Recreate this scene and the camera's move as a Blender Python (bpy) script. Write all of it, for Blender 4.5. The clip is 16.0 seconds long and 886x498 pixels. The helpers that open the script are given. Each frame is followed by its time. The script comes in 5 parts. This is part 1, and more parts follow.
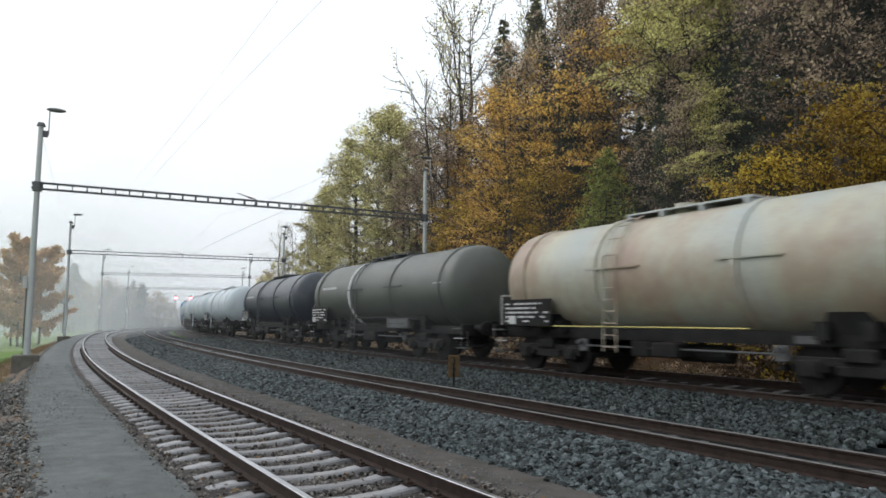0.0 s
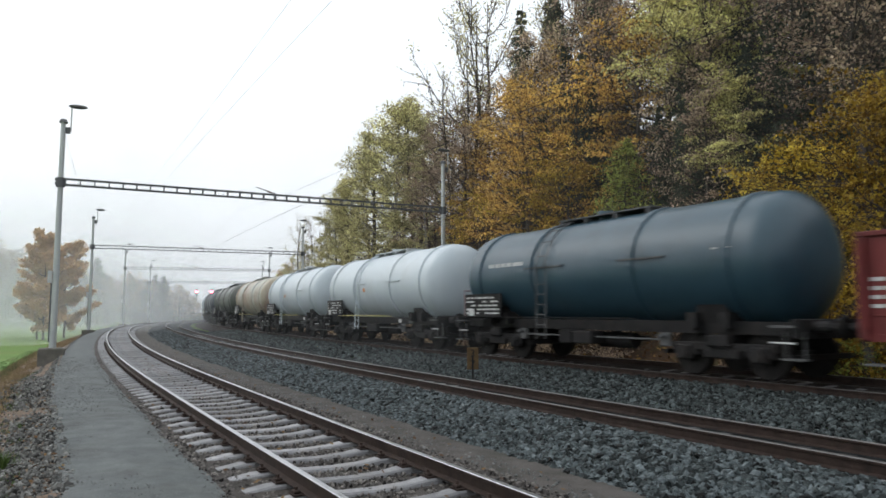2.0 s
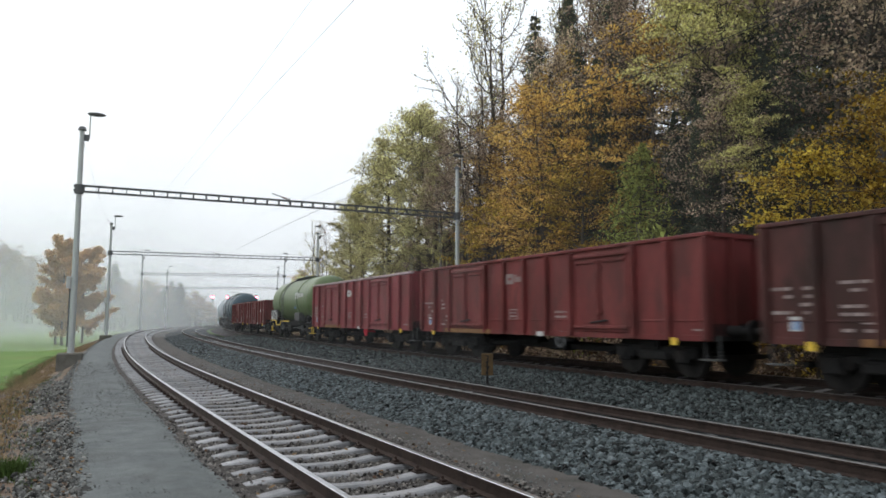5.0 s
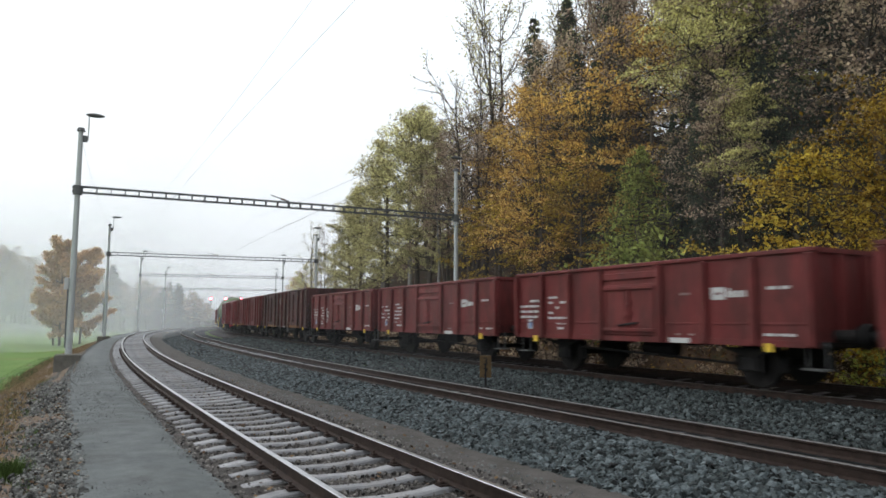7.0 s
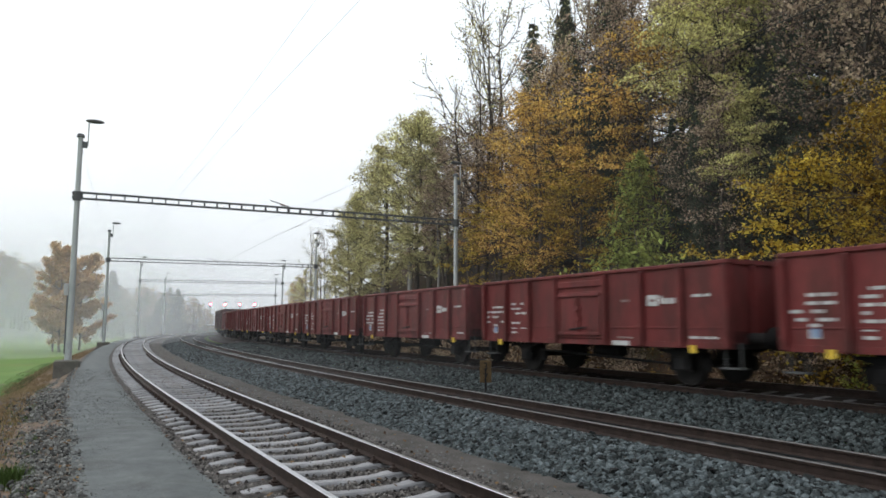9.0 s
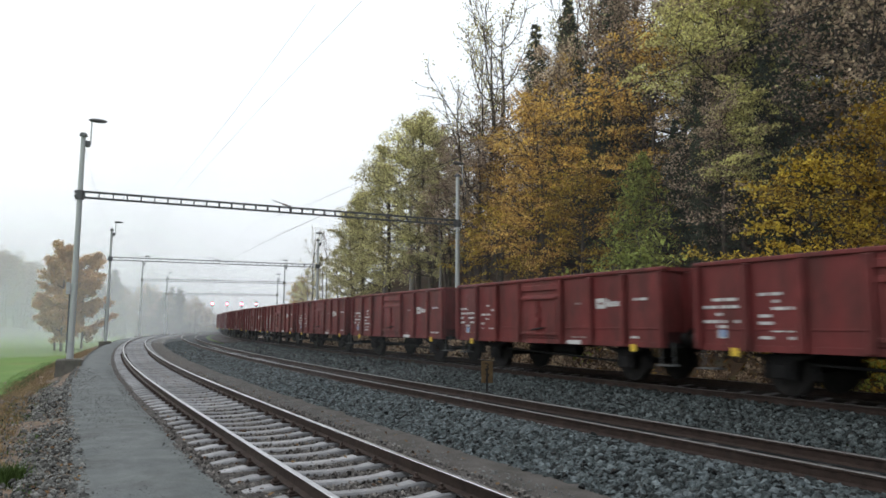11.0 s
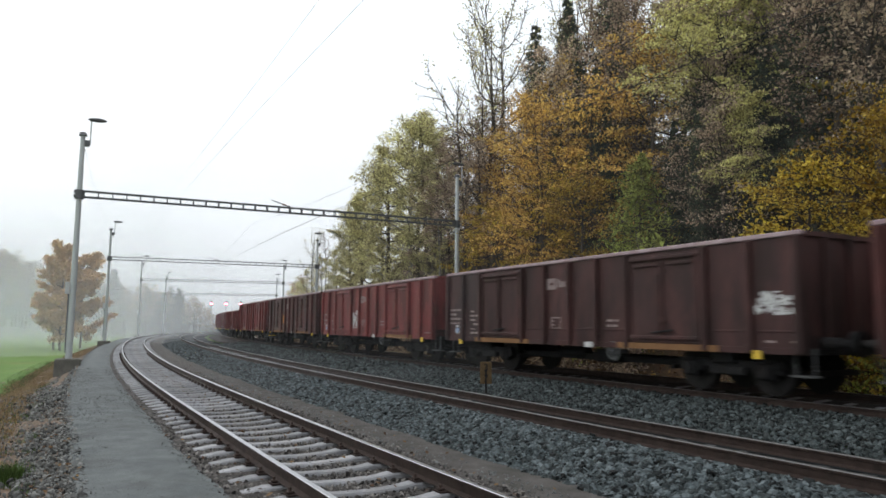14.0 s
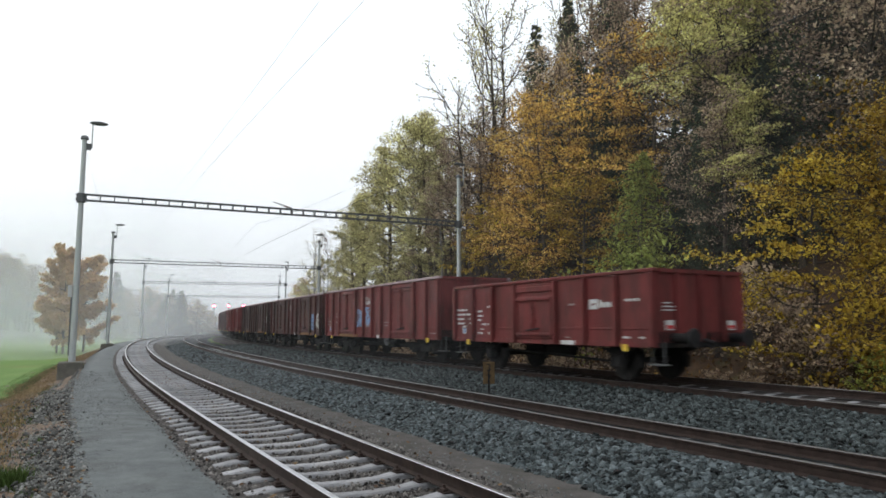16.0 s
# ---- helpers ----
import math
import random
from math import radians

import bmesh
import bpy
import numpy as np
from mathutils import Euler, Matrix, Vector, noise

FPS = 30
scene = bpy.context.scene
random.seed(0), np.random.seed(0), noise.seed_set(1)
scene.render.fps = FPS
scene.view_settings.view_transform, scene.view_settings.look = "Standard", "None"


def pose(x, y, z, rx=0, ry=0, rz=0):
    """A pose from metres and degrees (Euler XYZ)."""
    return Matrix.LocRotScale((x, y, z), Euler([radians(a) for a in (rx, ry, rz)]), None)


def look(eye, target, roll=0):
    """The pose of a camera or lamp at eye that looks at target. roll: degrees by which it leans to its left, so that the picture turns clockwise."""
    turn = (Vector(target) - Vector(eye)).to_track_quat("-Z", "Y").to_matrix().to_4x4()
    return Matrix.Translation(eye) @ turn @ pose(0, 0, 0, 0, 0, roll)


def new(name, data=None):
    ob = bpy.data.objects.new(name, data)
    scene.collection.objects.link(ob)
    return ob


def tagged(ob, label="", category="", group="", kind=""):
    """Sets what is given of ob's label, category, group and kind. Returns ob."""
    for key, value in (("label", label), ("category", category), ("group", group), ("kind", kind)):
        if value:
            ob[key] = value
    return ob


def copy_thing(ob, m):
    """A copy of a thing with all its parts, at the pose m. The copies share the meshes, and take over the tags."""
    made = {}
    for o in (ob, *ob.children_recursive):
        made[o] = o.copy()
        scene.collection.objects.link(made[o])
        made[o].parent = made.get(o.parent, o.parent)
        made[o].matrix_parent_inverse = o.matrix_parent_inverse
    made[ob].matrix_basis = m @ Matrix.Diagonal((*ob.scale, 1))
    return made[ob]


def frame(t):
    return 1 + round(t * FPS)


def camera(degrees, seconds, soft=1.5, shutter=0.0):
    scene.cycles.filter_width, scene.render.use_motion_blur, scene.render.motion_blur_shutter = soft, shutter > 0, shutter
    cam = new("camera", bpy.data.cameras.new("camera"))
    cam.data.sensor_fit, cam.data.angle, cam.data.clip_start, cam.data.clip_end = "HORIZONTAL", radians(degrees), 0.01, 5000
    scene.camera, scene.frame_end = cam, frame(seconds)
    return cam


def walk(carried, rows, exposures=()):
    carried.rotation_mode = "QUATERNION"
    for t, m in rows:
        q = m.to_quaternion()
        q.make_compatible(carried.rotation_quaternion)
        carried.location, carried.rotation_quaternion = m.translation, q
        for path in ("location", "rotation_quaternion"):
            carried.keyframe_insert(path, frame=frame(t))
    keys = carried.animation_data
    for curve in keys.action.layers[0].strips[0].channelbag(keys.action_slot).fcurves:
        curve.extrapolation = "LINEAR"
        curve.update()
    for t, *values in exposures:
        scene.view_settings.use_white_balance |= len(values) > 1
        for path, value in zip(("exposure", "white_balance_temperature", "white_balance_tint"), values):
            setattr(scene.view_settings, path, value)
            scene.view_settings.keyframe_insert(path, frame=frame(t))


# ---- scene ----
# Camera: standing on the path beside the line, turning slightly in the hand.
EYE = Vector((0.0, 0.0, 1.638))
cam = camera(64.965, 16.0, soft=1.6, shutter=0.24)
AIM = [
    (0, 2.808, 5.821, 0.208),
    (0.5, 2.132, 5.551, 0.329),
    (1, 1.724, 5.466, 0.351),
    (1.5, 1.561, 5.284, 0.160),
    (2, 1.301, 5.200, -0.019),
    (2.5, 0.571, 5.202, -0.092),
    (3, 0.032, 5.270, 0.066),
    (3.5, 0.103, 5.377, 0.017),
    (4, 0.015, 5.500, -0.016),
    (6.5, 0.301, 5.780, 0.128),
    (7, 0.232, 5.829, 0.177),
    (7.5, 0.220, 5.927, 0.257),
    (8, 0.272, 6.036, 0.187),
    (8.5, 0.308, 6.167, 0.013),
    (9, 0.254, 6.240, 0.032),
    (11.5, 0.097, 6.260, 0.264),
    (12, 0.125, 6.262, 0.240),
    (12.5, 0.188, 6.282, 0.290),
    (13, 0.188, 6.361, 0.337),
    (13.5, 0.183, 6.359, 0.387),
    (14, 0.159, 6.317, 0.427),
    (14.5, 0.132, 6.284, 0.420),
    (15, 0.118, 6.229, 0.325),
    (15.5, 0.071, 6.298, 0.173),
    (16, 0.000, 6.350, -0.001)]


def aim(yaw, tilt, lean):
    a, b = radians(yaw), radians(tilt)
    return look(EYE, EYE + Vector((math.sin(a) * math.cos(b), math.cos(a) * math.cos(b), math.sin(b))), lean)


walk(cam, [(t, aim(a, b, c)) for t, a, b, c in AIM], exposures=[(0.0, 0.0), (16.0, 0.0)])

# ---- light ----
world = bpy.data.worlds.new("world")
scene.world = world
world.use_nodes = True
wn, wl = world.node_tree.nodes, world.node_tree.links
sky = wn.new("ShaderNodeTexSky")
sky.sky_type, sky.sun_disc = "NISHITA", False
sky.sun_elevation, sky.sun_rotation = radians(38), radians(-60)
sky.air_density, sky.dust_density, sky.ozone_density = 1.0, 6.0, 1.0
pale = wn.new("ShaderNodeHueSaturation")
pale.inputs["Saturation"].default_value = 0.12
wl.new(sky.outputs[0], pale.inputs["Color"])
cloud = wn.new("ShaderNodeMix")
cloud.data_type = "RGBA"
cloud.inputs[0].default_value = 0.75
wl.new(pale.outputs[0], cloud.inputs[6])
cloud.inputs[7].default_value = (9.3, 9.9, 10.5, 1)
tcw, sepw, ramp, lum = wn.new("ShaderNodeTexCoord"), wn.new("ShaderNodeSeparateXYZ"), wn.new("ShaderNodeMapRange"), wn.new("ShaderNodeMix")
wl.new(tcw.outputs["Generated"], sepw.inputs[0])
wl.new(sepw.outputs["Z"], ramp.inputs[0])
# an overcast sky is brighter overhead than at the horizon
ramp.inputs[1].default_value, ramp.inputs[2].default_value, ramp.inputs[3].default_value, ramp.inputs[4].default_value = 0.0, 1.0, 0.9, 1.4
lum.data_type, lum.blend_type = "RGBA", "MULTIPLY"
lum.inputs[0].default_value = 1.0
wl.new(cloud.outputs[2], lum.inputs[6])
wl.new(ramp.outputs[0], lum.inputs[7])
wl.new(lum.outputs[2], wn["Background"].inputs["Color"])
wn["Background"].inputs["Strength"].default_value = 0.124
sun = new("sun", bpy.data.lights.new("sun", "SUN"))
sun.data.energy, sun.data.angle, sun.data.color = 0.5, radians(40), (1.0, 0.97, 0.93)
sun.matrix_world = look((-60, 20, 60), (0, 20, 0))

# ---- the line's plan: distance s along the near track, d to the right of it ----
KNOT_S = [-400, -60, 0, 25, 45, 65, 90, 120, 170, 560]
KNOT_K = [0, 0, -0.00004, 0.00273, 0.00157, 0.00152, 0.00311, 0.00404, 0.0049, 0.0049]
SS = np.arange(-400, 560.1, 0.5)
KK = np.interp(SS, KNOT_S, KNOT_K)
HEAD = np.concatenate([[0], np.cumsum((KK[1:] + KK[:-1]) * 0.25)])
I0 = int(np.argmin(abs(SS)))
HEAD += -0.50627 - HEAD[I0]
CX = np.concatenate([[0], np.cumsum((np.sin(HEAD[1:]) + np.sin(HEAD[:-1])) * 0.25)])
CY = np.concatenate([[0], np.cumsum((np.cos(HEAD[1:]) + np.cos(HEAD[:-1])) * 0.25)])
CX += 1.77524 - CX[I0]
CY += 3.41611 - CY[I0]
D2, Z2, C2 = 4.993, 0.090, 0.046
D3, Z3, C3 = 9.896, 0.335, -0.05
GAUGE = 0.7535


def at(s, d, z=0.0):
    """The place at s along the near track, d to its right, z high."""
    h = np.interp(s, SS, HEAD)
    return Vector((float(np.interp(s, SS, CX) + d * np.cos(h)), float(np.interp(s, SS, CY) - d * np.sin(h)), float(z)))


def grid_at(s, d):
    h = np.interp(s, SS, HEAD)
    return np.interp(s, SS, CX) + d * np.cos(h), np.interp(s, SS, CY) - d * np.sin(h)


def turn_at(s):
    """Degrees about z of the way along the line (local x forward)."""
    return 90.0 - math.degrees(float(np.interp(s, SS, HEAD)))


# ---- materials ----
def surf(name, a, b, scale=3.0, rough=0.8, metal=0.0, bump=0.0, fine=40.0, stain=None, stain_scale=0.7, stain_amount=0.5, island=0.0, each=0.0, stretch=(1, 1, 1), edge=(0.5, 0.72), trans=0.0):
    m = bpy.data.materials.new(name)
    m.use_nodes = True
    n, l = m.node_tree.nodes, m.node_tree.links
    bsdf = n["Principled BSDF"]
    tc, mp = n.new("ShaderNodeTexCoord"), n.new("ShaderNodeMapping")
    mp.inputs["Scale"].default_value = stretch
    l.new(tc.outputs["Object"], mp.inputs[0])
    def tex(sc, det, rg):
        t = n.new("ShaderNodeTexNoise")
        t.inputs["Scale"].default_value, t.inputs["Detail"].default_value, t.inputs["Roughness"].default_value = sc, det, rg
        l.new(mp.outputs[0], t.inputs["Vector"])
        return t
    def mix(fac, c1, c2):
        x = n.new("ShaderNodeMix")
        x.data_type = "RGBA"
        for sock, val in ((0, fac), (6, c1), (7, c2)):
            if isinstance(val, (int, float)):
                x.inputs[sock].default_value = val
            elif isinstance(val, tuple):
                x.inputs[sock].default_value = (*val, 1)
            else:
                l.new(val, x.inputs[sock])
        return x.outputs[2]
    t1, t2 = tex(scale, 5, 0.6), tex(fine, 3, 0.6)
    r1 = n.new("ShaderNodeMapRange")
    r1.inputs[1].default_value, r1.inputs[2].default_value = 0.3, 0.7
    l.new(t1.outputs[0], r1.inputs[0])
    col = mix(r1.outputs[0], a, b)
    dark = mix(t2.outputs[0], (0.62, 0.62, 0.62), (1.3, 1.3, 1.3))
    mul = n.new("ShaderNodeMix")
    mul.data_type, mul.blend_type = "RGBA", "MULTIPLY"
    mul.inputs[0].default_value = 0.8
    l.new(col, mul.inputs[6]), l.new(dark, mul.inputs[7])
    col = mul.outputs[2]
    if stain:
        t3 = tex(stain_scale, 6, 0.7)
        r3 = n.new("ShaderNodeMapRange")
        r3.inputs[1].default_value, r3.inputs[2].default_value, r3.inputs[4].default_value = edge[0], edge[1], stain_amount
        l.new(t3.outputs[0], r3.inputs[0])
        col = mix(r3.outputs[0], col, stain)
    for amount, node, sock in ((island, "ShaderNodeNewGeometry", "Random Per Island"), (each, "ShaderNodeObjectInfo", "Random")):
        if amount:
            g = n.new(node)
            hs = n.new("ShaderNodeHueSaturation")
            v = n.new("ShaderNodeMapRange")
            v.inputs[3].default_value, v.inputs[4].default_value = 1 - amount, 1 + amount
            l.new(g.outputs[sock], v.inputs[0]), l.new(v.outputs[0], hs.inputs["Value"]), l.new(col, hs.inputs["Color"])
            w = n.new("ShaderNodeMath")
            w.operation = "MULTIPLY_ADD"
            w.inputs[1].default_value, w.inputs[2].default_value = 0.05 * amount, 0.5 - 0.025 * amount
            l.new(g.outputs[sock], w.inputs[0]), l.new(w.outputs[0], hs.inputs["Hue"])
            col = hs.outputs[0]
    l.new(col, bsdf.inputs["Base Color"])
    bsdf.inputs["Roughness"].default_value, bsdf.inputs["Metallic"].default_value = rough, metal
    bsdf.inputs["Specular IOR Level"].default_value = 0.5 if rough < 0.5 else 0.15
    if bump:
        bp = n.new("ShaderNodeBump")
        bp.inputs["Strength"].default_value, bp.inputs["Distance"].default_value = min(1.0, bump * 10), 0.03
        l.new(t2.outputs[0], bp.inputs["Height"]), l.new(bp.outputs[0], bsdf.inputs["Normal"])
    if trans:
        tr, ms = n.new("ShaderNodeBsdfTranslucent"), n.new("ShaderNodeMixShader")
        l.new(col, tr.inputs[0])
        ms.inputs[0].default_value = trans
        l.new(bsdf.outputs[0], ms.inputs[1]), l.new(tr.outputs[0], ms.inputs[2]), l.new(ms.outputs[0], n["Material Output"].inputs[0])
    return m


def glow(name, color, strength):
    m = bpy.data.materials.new(name)
    m.use_nodes = True
    b = m.node_tree.nodes["Principled BSDF"]
    b.inputs["Base Color"].default_value = (*color, 1)
    b.inputs["Emission Color"].default_value, b.inputs["Emission Strength"].default_value = (*color, 1), strength
    return m


GRASS = surf("meadow", (0.085, 0.155, 0.033), (0.12, 0.20, 0.048), 0.25, 0.9, bump=0.05, fine=14, stain=(0.19, 0.16, 0.06), stain_scale=0.12, stain_amount=0.5)
FORESTFLOOR = surf("leaf_litter", (0.034, 0.020, 0.012), (0.075, 0.042, 0.021), 2.5, 0.95, bump=0.1, fine=24, stain=(0.05, 0.07, 0.02), stain_amount=0.6)
VERGE = surf("verge_soil", (0.115, 0.082, 0.062), (0.18, 0.132, 0.10), 2.2, 0.95, bump=0.08, fine=22, stain=(0.05, 0.06, 0.025), stain_scale=0.9, stain_amount=0.6)
PATH = surf("path_grit", (0.096, 0.106, 0.107), (0.152, 0.162, 0.160), 2.6, 0.85, bump=0.09, fine=38, stain=(0.062, 0.066, 0.06), stain_scale=0.9, stain_amount=0.7)
STRIP = surf("trodden_earth", (0.056, 0.051, 0.047), (0.098, 0.090, 0.083), 3.0, 0.9, bump=0.08, fine=40, stain=(0.03, 0.032, 0.024), stain_scale=1.2)
GRITSTONE = surf("path_stone", (0.10, 0.105, 0.104), (0.17, 0.172, 0.168), 5, 0.8, island=0.25)
VERGESTONE = surf("verge_stone", (0.050, 0.050, 0.047), (0.185, 0.183, 0.172), 5, 0.85, island=0.85)
GRIT = surf("old_ballast", (0.044, 0.040, 0.037), (0.082, 0.074, 0.068), 2.5, 0.9, bump=0.08, fine=45, stain=(0.05, 0.04, 0.03))
# near-black: shade in the gaps between loose stones is put into the colour
SHADEBED = surf("gap_shade_ballast_bed", (0.008, 0.011, 0.0115), (0.017, 0.021, 0.022), 6, 0.85, bump=0.1, fine=30)
BROWNBED = surf("rusty_ballast", (0.034, 0.031, 0.030), (0.060, 0.054, 0.050), 5, 0.9, bump=0.1, fine=30, stain=(0.02, 0.017, 0.015), stain_scale=1.5)
STONE = surf("ballast_stone", (0.007, 0.0098, 0.0105), (0.084, 0.102, 0.104), 12, 0.6, island=0.97, bump=0.03)
DARKSTONE = surf("dark_ballast_stone", (0.009, 0.0122, 0.0125), (0.060, 0.072, 0.071), 10, 0.6, island=0.95, bump=0.03)
FADEDMARK = surf("faded_marking", (0.20, 0.15, 0.145), (0.30, 0.25, 0.24), 4, 0.7)
OLDSTONE = surf("old_ballast_stone", (0.050, 0.046, 0.043), (0.155, 0.141, 0.131), 5, 0.75, island=0.9, bump=0.03)
SLEEPER = surf("concrete_sleeper", (0.19, 0.19, 0.196), (0.315, 0.313, 0.318), 4, 0.75, bump=0.03, fine=60, stain=(0.12, 0.10, 0.085), stain_scale=2.5, stain_amount=0.6, each=0.25)
RAILSIDE = surf("rail_rust", (0.022, 0.016, 0.014), (0.050, 0.034, 0.028), 6, 0.7, metal=0.2, bump=0.02)
RAILTOP = surf("rail_head_steel", (0.30, 0.31, 0.32), (0.46, 0.46, 0.47), 8, 0.28, metal=0.9)
DULLTOP = surf("rail_head_dull", (0.10, 0.095, 0.09), (0.17, 0.165, 0.16), 8, 0.45, metal=0.7)
GALV = surf("mast_paint", (0.38, 0.40, 0.41), (0.50, 0.52, 0.52), 2, 0.5, metal=0.3, stain=(0.22, 0.2, 0.18), stain_scale=2, stain_amount=0.5)
BEAMSTEEL = surf("beam_steel", (0.07, 0.075, 0.08), (0.14, 0.14, 0.145), 3, 0.6, metal=0.4)
CONCRETE = surf("concrete_base", (0.085, 0.078, 0.068), (0.16, 0.148, 0.128), 3, 0.9, bump=0.04, stain=(0.06, 0.065, 0.045))
WIRE = surf("wire", (0.045, 0.047, 0.047), (0.08, 0.08, 0.08), 5, 0.7, metal=0.1)
CERAMIC = surf("insulator", (0.10, 0.06, 0.045), (0.16, 0.1, 0.07), 5, 0.3)
BLACKIRON = surf("black_iron", (0.009, 0.009, 0.010), (0.024, 0.023, 0.023), 3, 0.7, bump=0.02, stain=(0.03, 0.023, 0.019), stain_scale=2, stain_amount=0.6)
GREYIRON = surf("grey_iron", (0.06, 0.063, 0.066), (0.12, 0.12, 0.12), 3, 0.65, stain=(0.03, 0.026, 0.023), stain_scale=2)
WHEEL = surf("wheel_steel", (0.012, 0.011, 0.011), (0.026, 0.024, 0.023), 4, 0.6, metal=0.3)
MARK = surf("white_marking", (0.40, 0.40, 0.40), (0.56, 0.56, 0.55), 4, 0.6)
PALEYELLOW = surf("pale_yellow_paint", (0.50, 0.44, 0.16), (0.6, 0.52, 0.2), 4, 0.5)
# paler pinkish paint with sky light put into its colour, plus darker stains
LITPAINT = surf("skylit_paint", (0.26, 0.18, 0.19), (0.38, 0.30, 0.31), 3, 0.6, stain=(0.12, 0.07, 0.07))
YELLOW = surf("yellow_paint", (0.62, 0.42, 0.05), (0.72, 0.5, 0.08), 4, 0.5)
BLUEMARK = surf("blue_marking", (0.14, 0.23, 0.40), (0.22, 0.32, 0.48), 4, 0.6)
DULLRED = surf("signal_red_paint", (0.36, 0.02, 0.035), (0.44, 0.03, 0.045), 4, 0.6)
REDMARK = surf("red_marking", (0.42, 0.03, 0.035), (0.5, 0.05, 0.05), 4, 0.5)
ORANGEMARK = surf("orange_marking", (0.45, 0.17, 0.05), (0.5, 0.22, 0.08), 4, 0.6)
COAL = surf("coal", (0.012, 0.012, 0.013), (0.035, 0.035, 0.036), 9, 0.6, bump=0.1, fine=14)
BARK = surf("bark", (0.045, 0.036, 0.028), (0.10, 0.082, 0.066), 5, 0.95, bump=0.08, fine=20, stretch=(1, 1, 0.25), each=0.3)
BIRCHBARK = surf("birch_bark", (0.20, 0.19, 0.18), (0.34, 0.32, 0.30), 4, 0.9, stain=(0.03, 0.03, 0.03), stain_scale=3, stretch=(1, 1, 2.5))


def part(name, bm, material, parent=None, label=""):
    """Link a bmesh as one mesh object under a thing or part."""
    me = bpy.data.meshes.new(name)
    bm.to_mesh(me)
    bm.free()
    me.materials.append(material)
    ob = new(name, me)
    if parent:
        ob.parent = parent
    if label:
        ob["label"] = label
    return ob


def raw(name, verts, faces, material, parent=None, smooth=False):
    """Link numpy vertices and equal-sided faces as one mesh object."""
    me = bpy.data.meshes.new(name)
    v, f = np.asarray(verts, dtype=np.float32), np.asarray(faces, dtype=np.int32)
    me.vertices.add(len(v))
    me.vertices.foreach_set("co", v.ravel())
    k = f.shape[1]
    me.loops.add(f.size)
    me.loops.foreach_set("vertex_index", f.ravel())
    me.polygons.add(len(f))
    me.polygons.foreach_set("loop_start", np.arange(0, f.size, k, dtype=np.int32))
    me.update(calc_edges=True)
    me.validate()
    me.polygons.foreach_set("use_smooth", np.full(len(me.polygons), smooth))
    me.materials.append(material)
    ob = new(name, me)
    if parent:
        ob.parent = parent
    return ob


def empty(name, m=None):
    ob = new(name)
    ob.empty_display_size = 0.3
    if m is not None:
        ob.matrix_basis = m
    return ob


def box(bm, x0, x1, y0, y1, z0, z1, bevel=0.0):
    r = bmesh.ops.create_cube(bm, size=1.0, matrix=Matrix.LocRotScale(((x0 + x1) / 2, (y0 + y1) / 2, (z0 + z1) / 2), None, (abs(x1 - x0), abs(y1 - y0), abs(z1 - z0))))
    if bevel:
        es = list({e for v in r["verts"] for e in v.link_edges})
        bmesh.ops.bevel(bm, geom=es, offset=bevel, segments=1, affect="EDGES")


def rod(bm, a, b, r0, r1=None, sides=8):
    a, b = Vector(a), Vector(b)
    d = b - a
    m = Matrix.Translation((a + b) / 2) @ d.to_track_quat("Z", "Y").to_matrix().to_4x4()
    bmesh.ops.create_cone(bm, cap_ends=True, segments=sides, radius1=r0, radius2=r0 if r1 is None else r1, depth=d.length, matrix=m)


def boxed(*dims, bevel=0.0):
    bm = bmesh.new()
    box(bm, *dims, bevel=bevel)
    return bm


def rodded(a, b, r, r1=None, sides=8):
    bm = bmesh.new()
    rod(bm, a, b, r, r1, sides)
    return bm


def tube(name, pts, r, material, parent=None, sides=6):
    """A round bar bent through points."""
    bm = bmesh.new()
    for a, b in zip(pts[:-1], pts[1:]):
        rod(bm, a, b, r, r, sides)
    return part(name, bm, material, parent)

def tube_np(pts, radii, sides=6):
    pts = np.asarray(pts, float)
    n = len(pts)
    tan = np.gradient(pts, axis=0)
    tan /= np.linalg.norm(tan, axis=1)[:, None] + 1e-9
    ref = np.where(abs(tan[:, 2:3]) > 0.9, [[1.0, 0, 0]], [[0, 0, 1.0]])
    u = np.cross(tan, ref)
    u /= np.linalg.norm(u, axis=1)[:, None] + 1e-9
    v = np.cross(tan, u)
    a = np.arange(sides) / sides * math.tau
    ring = pts[:, None] + (u[:, None] * np.cos(a)[None, :, None] + v[:, None] * np.sin(a)[None, :, None]) * np.asarray(radii)[:, None, None]
    i = np.arange(n * sides).reshape(n, sides)
    j = np.roll(i, -1, 1)
    return ring.reshape(-1, 3), np.stack([i[:-1], j[:-1], j[1:], i[1:]], -1).reshape(-1, 4)


# ---- ground and track beds ----
def bank(s, d):
    """How far the ground drops beside the path where the line runs on a low bank."""
    return 0.5 * np.interp(s, [20, 31, 75, 120], [0, 1, 1, 0.4]) * np.clip((-2.72 - d) / 0.45, 0, 1) * np.clip((d + 40) / 30, 0, 1)


def hill_fall(s):
    """The wooded slope sinks towards the end of the curve."""
    return np.interp(s, [0, 72, 122, 540], [1, 1, 0.16, 0.08])


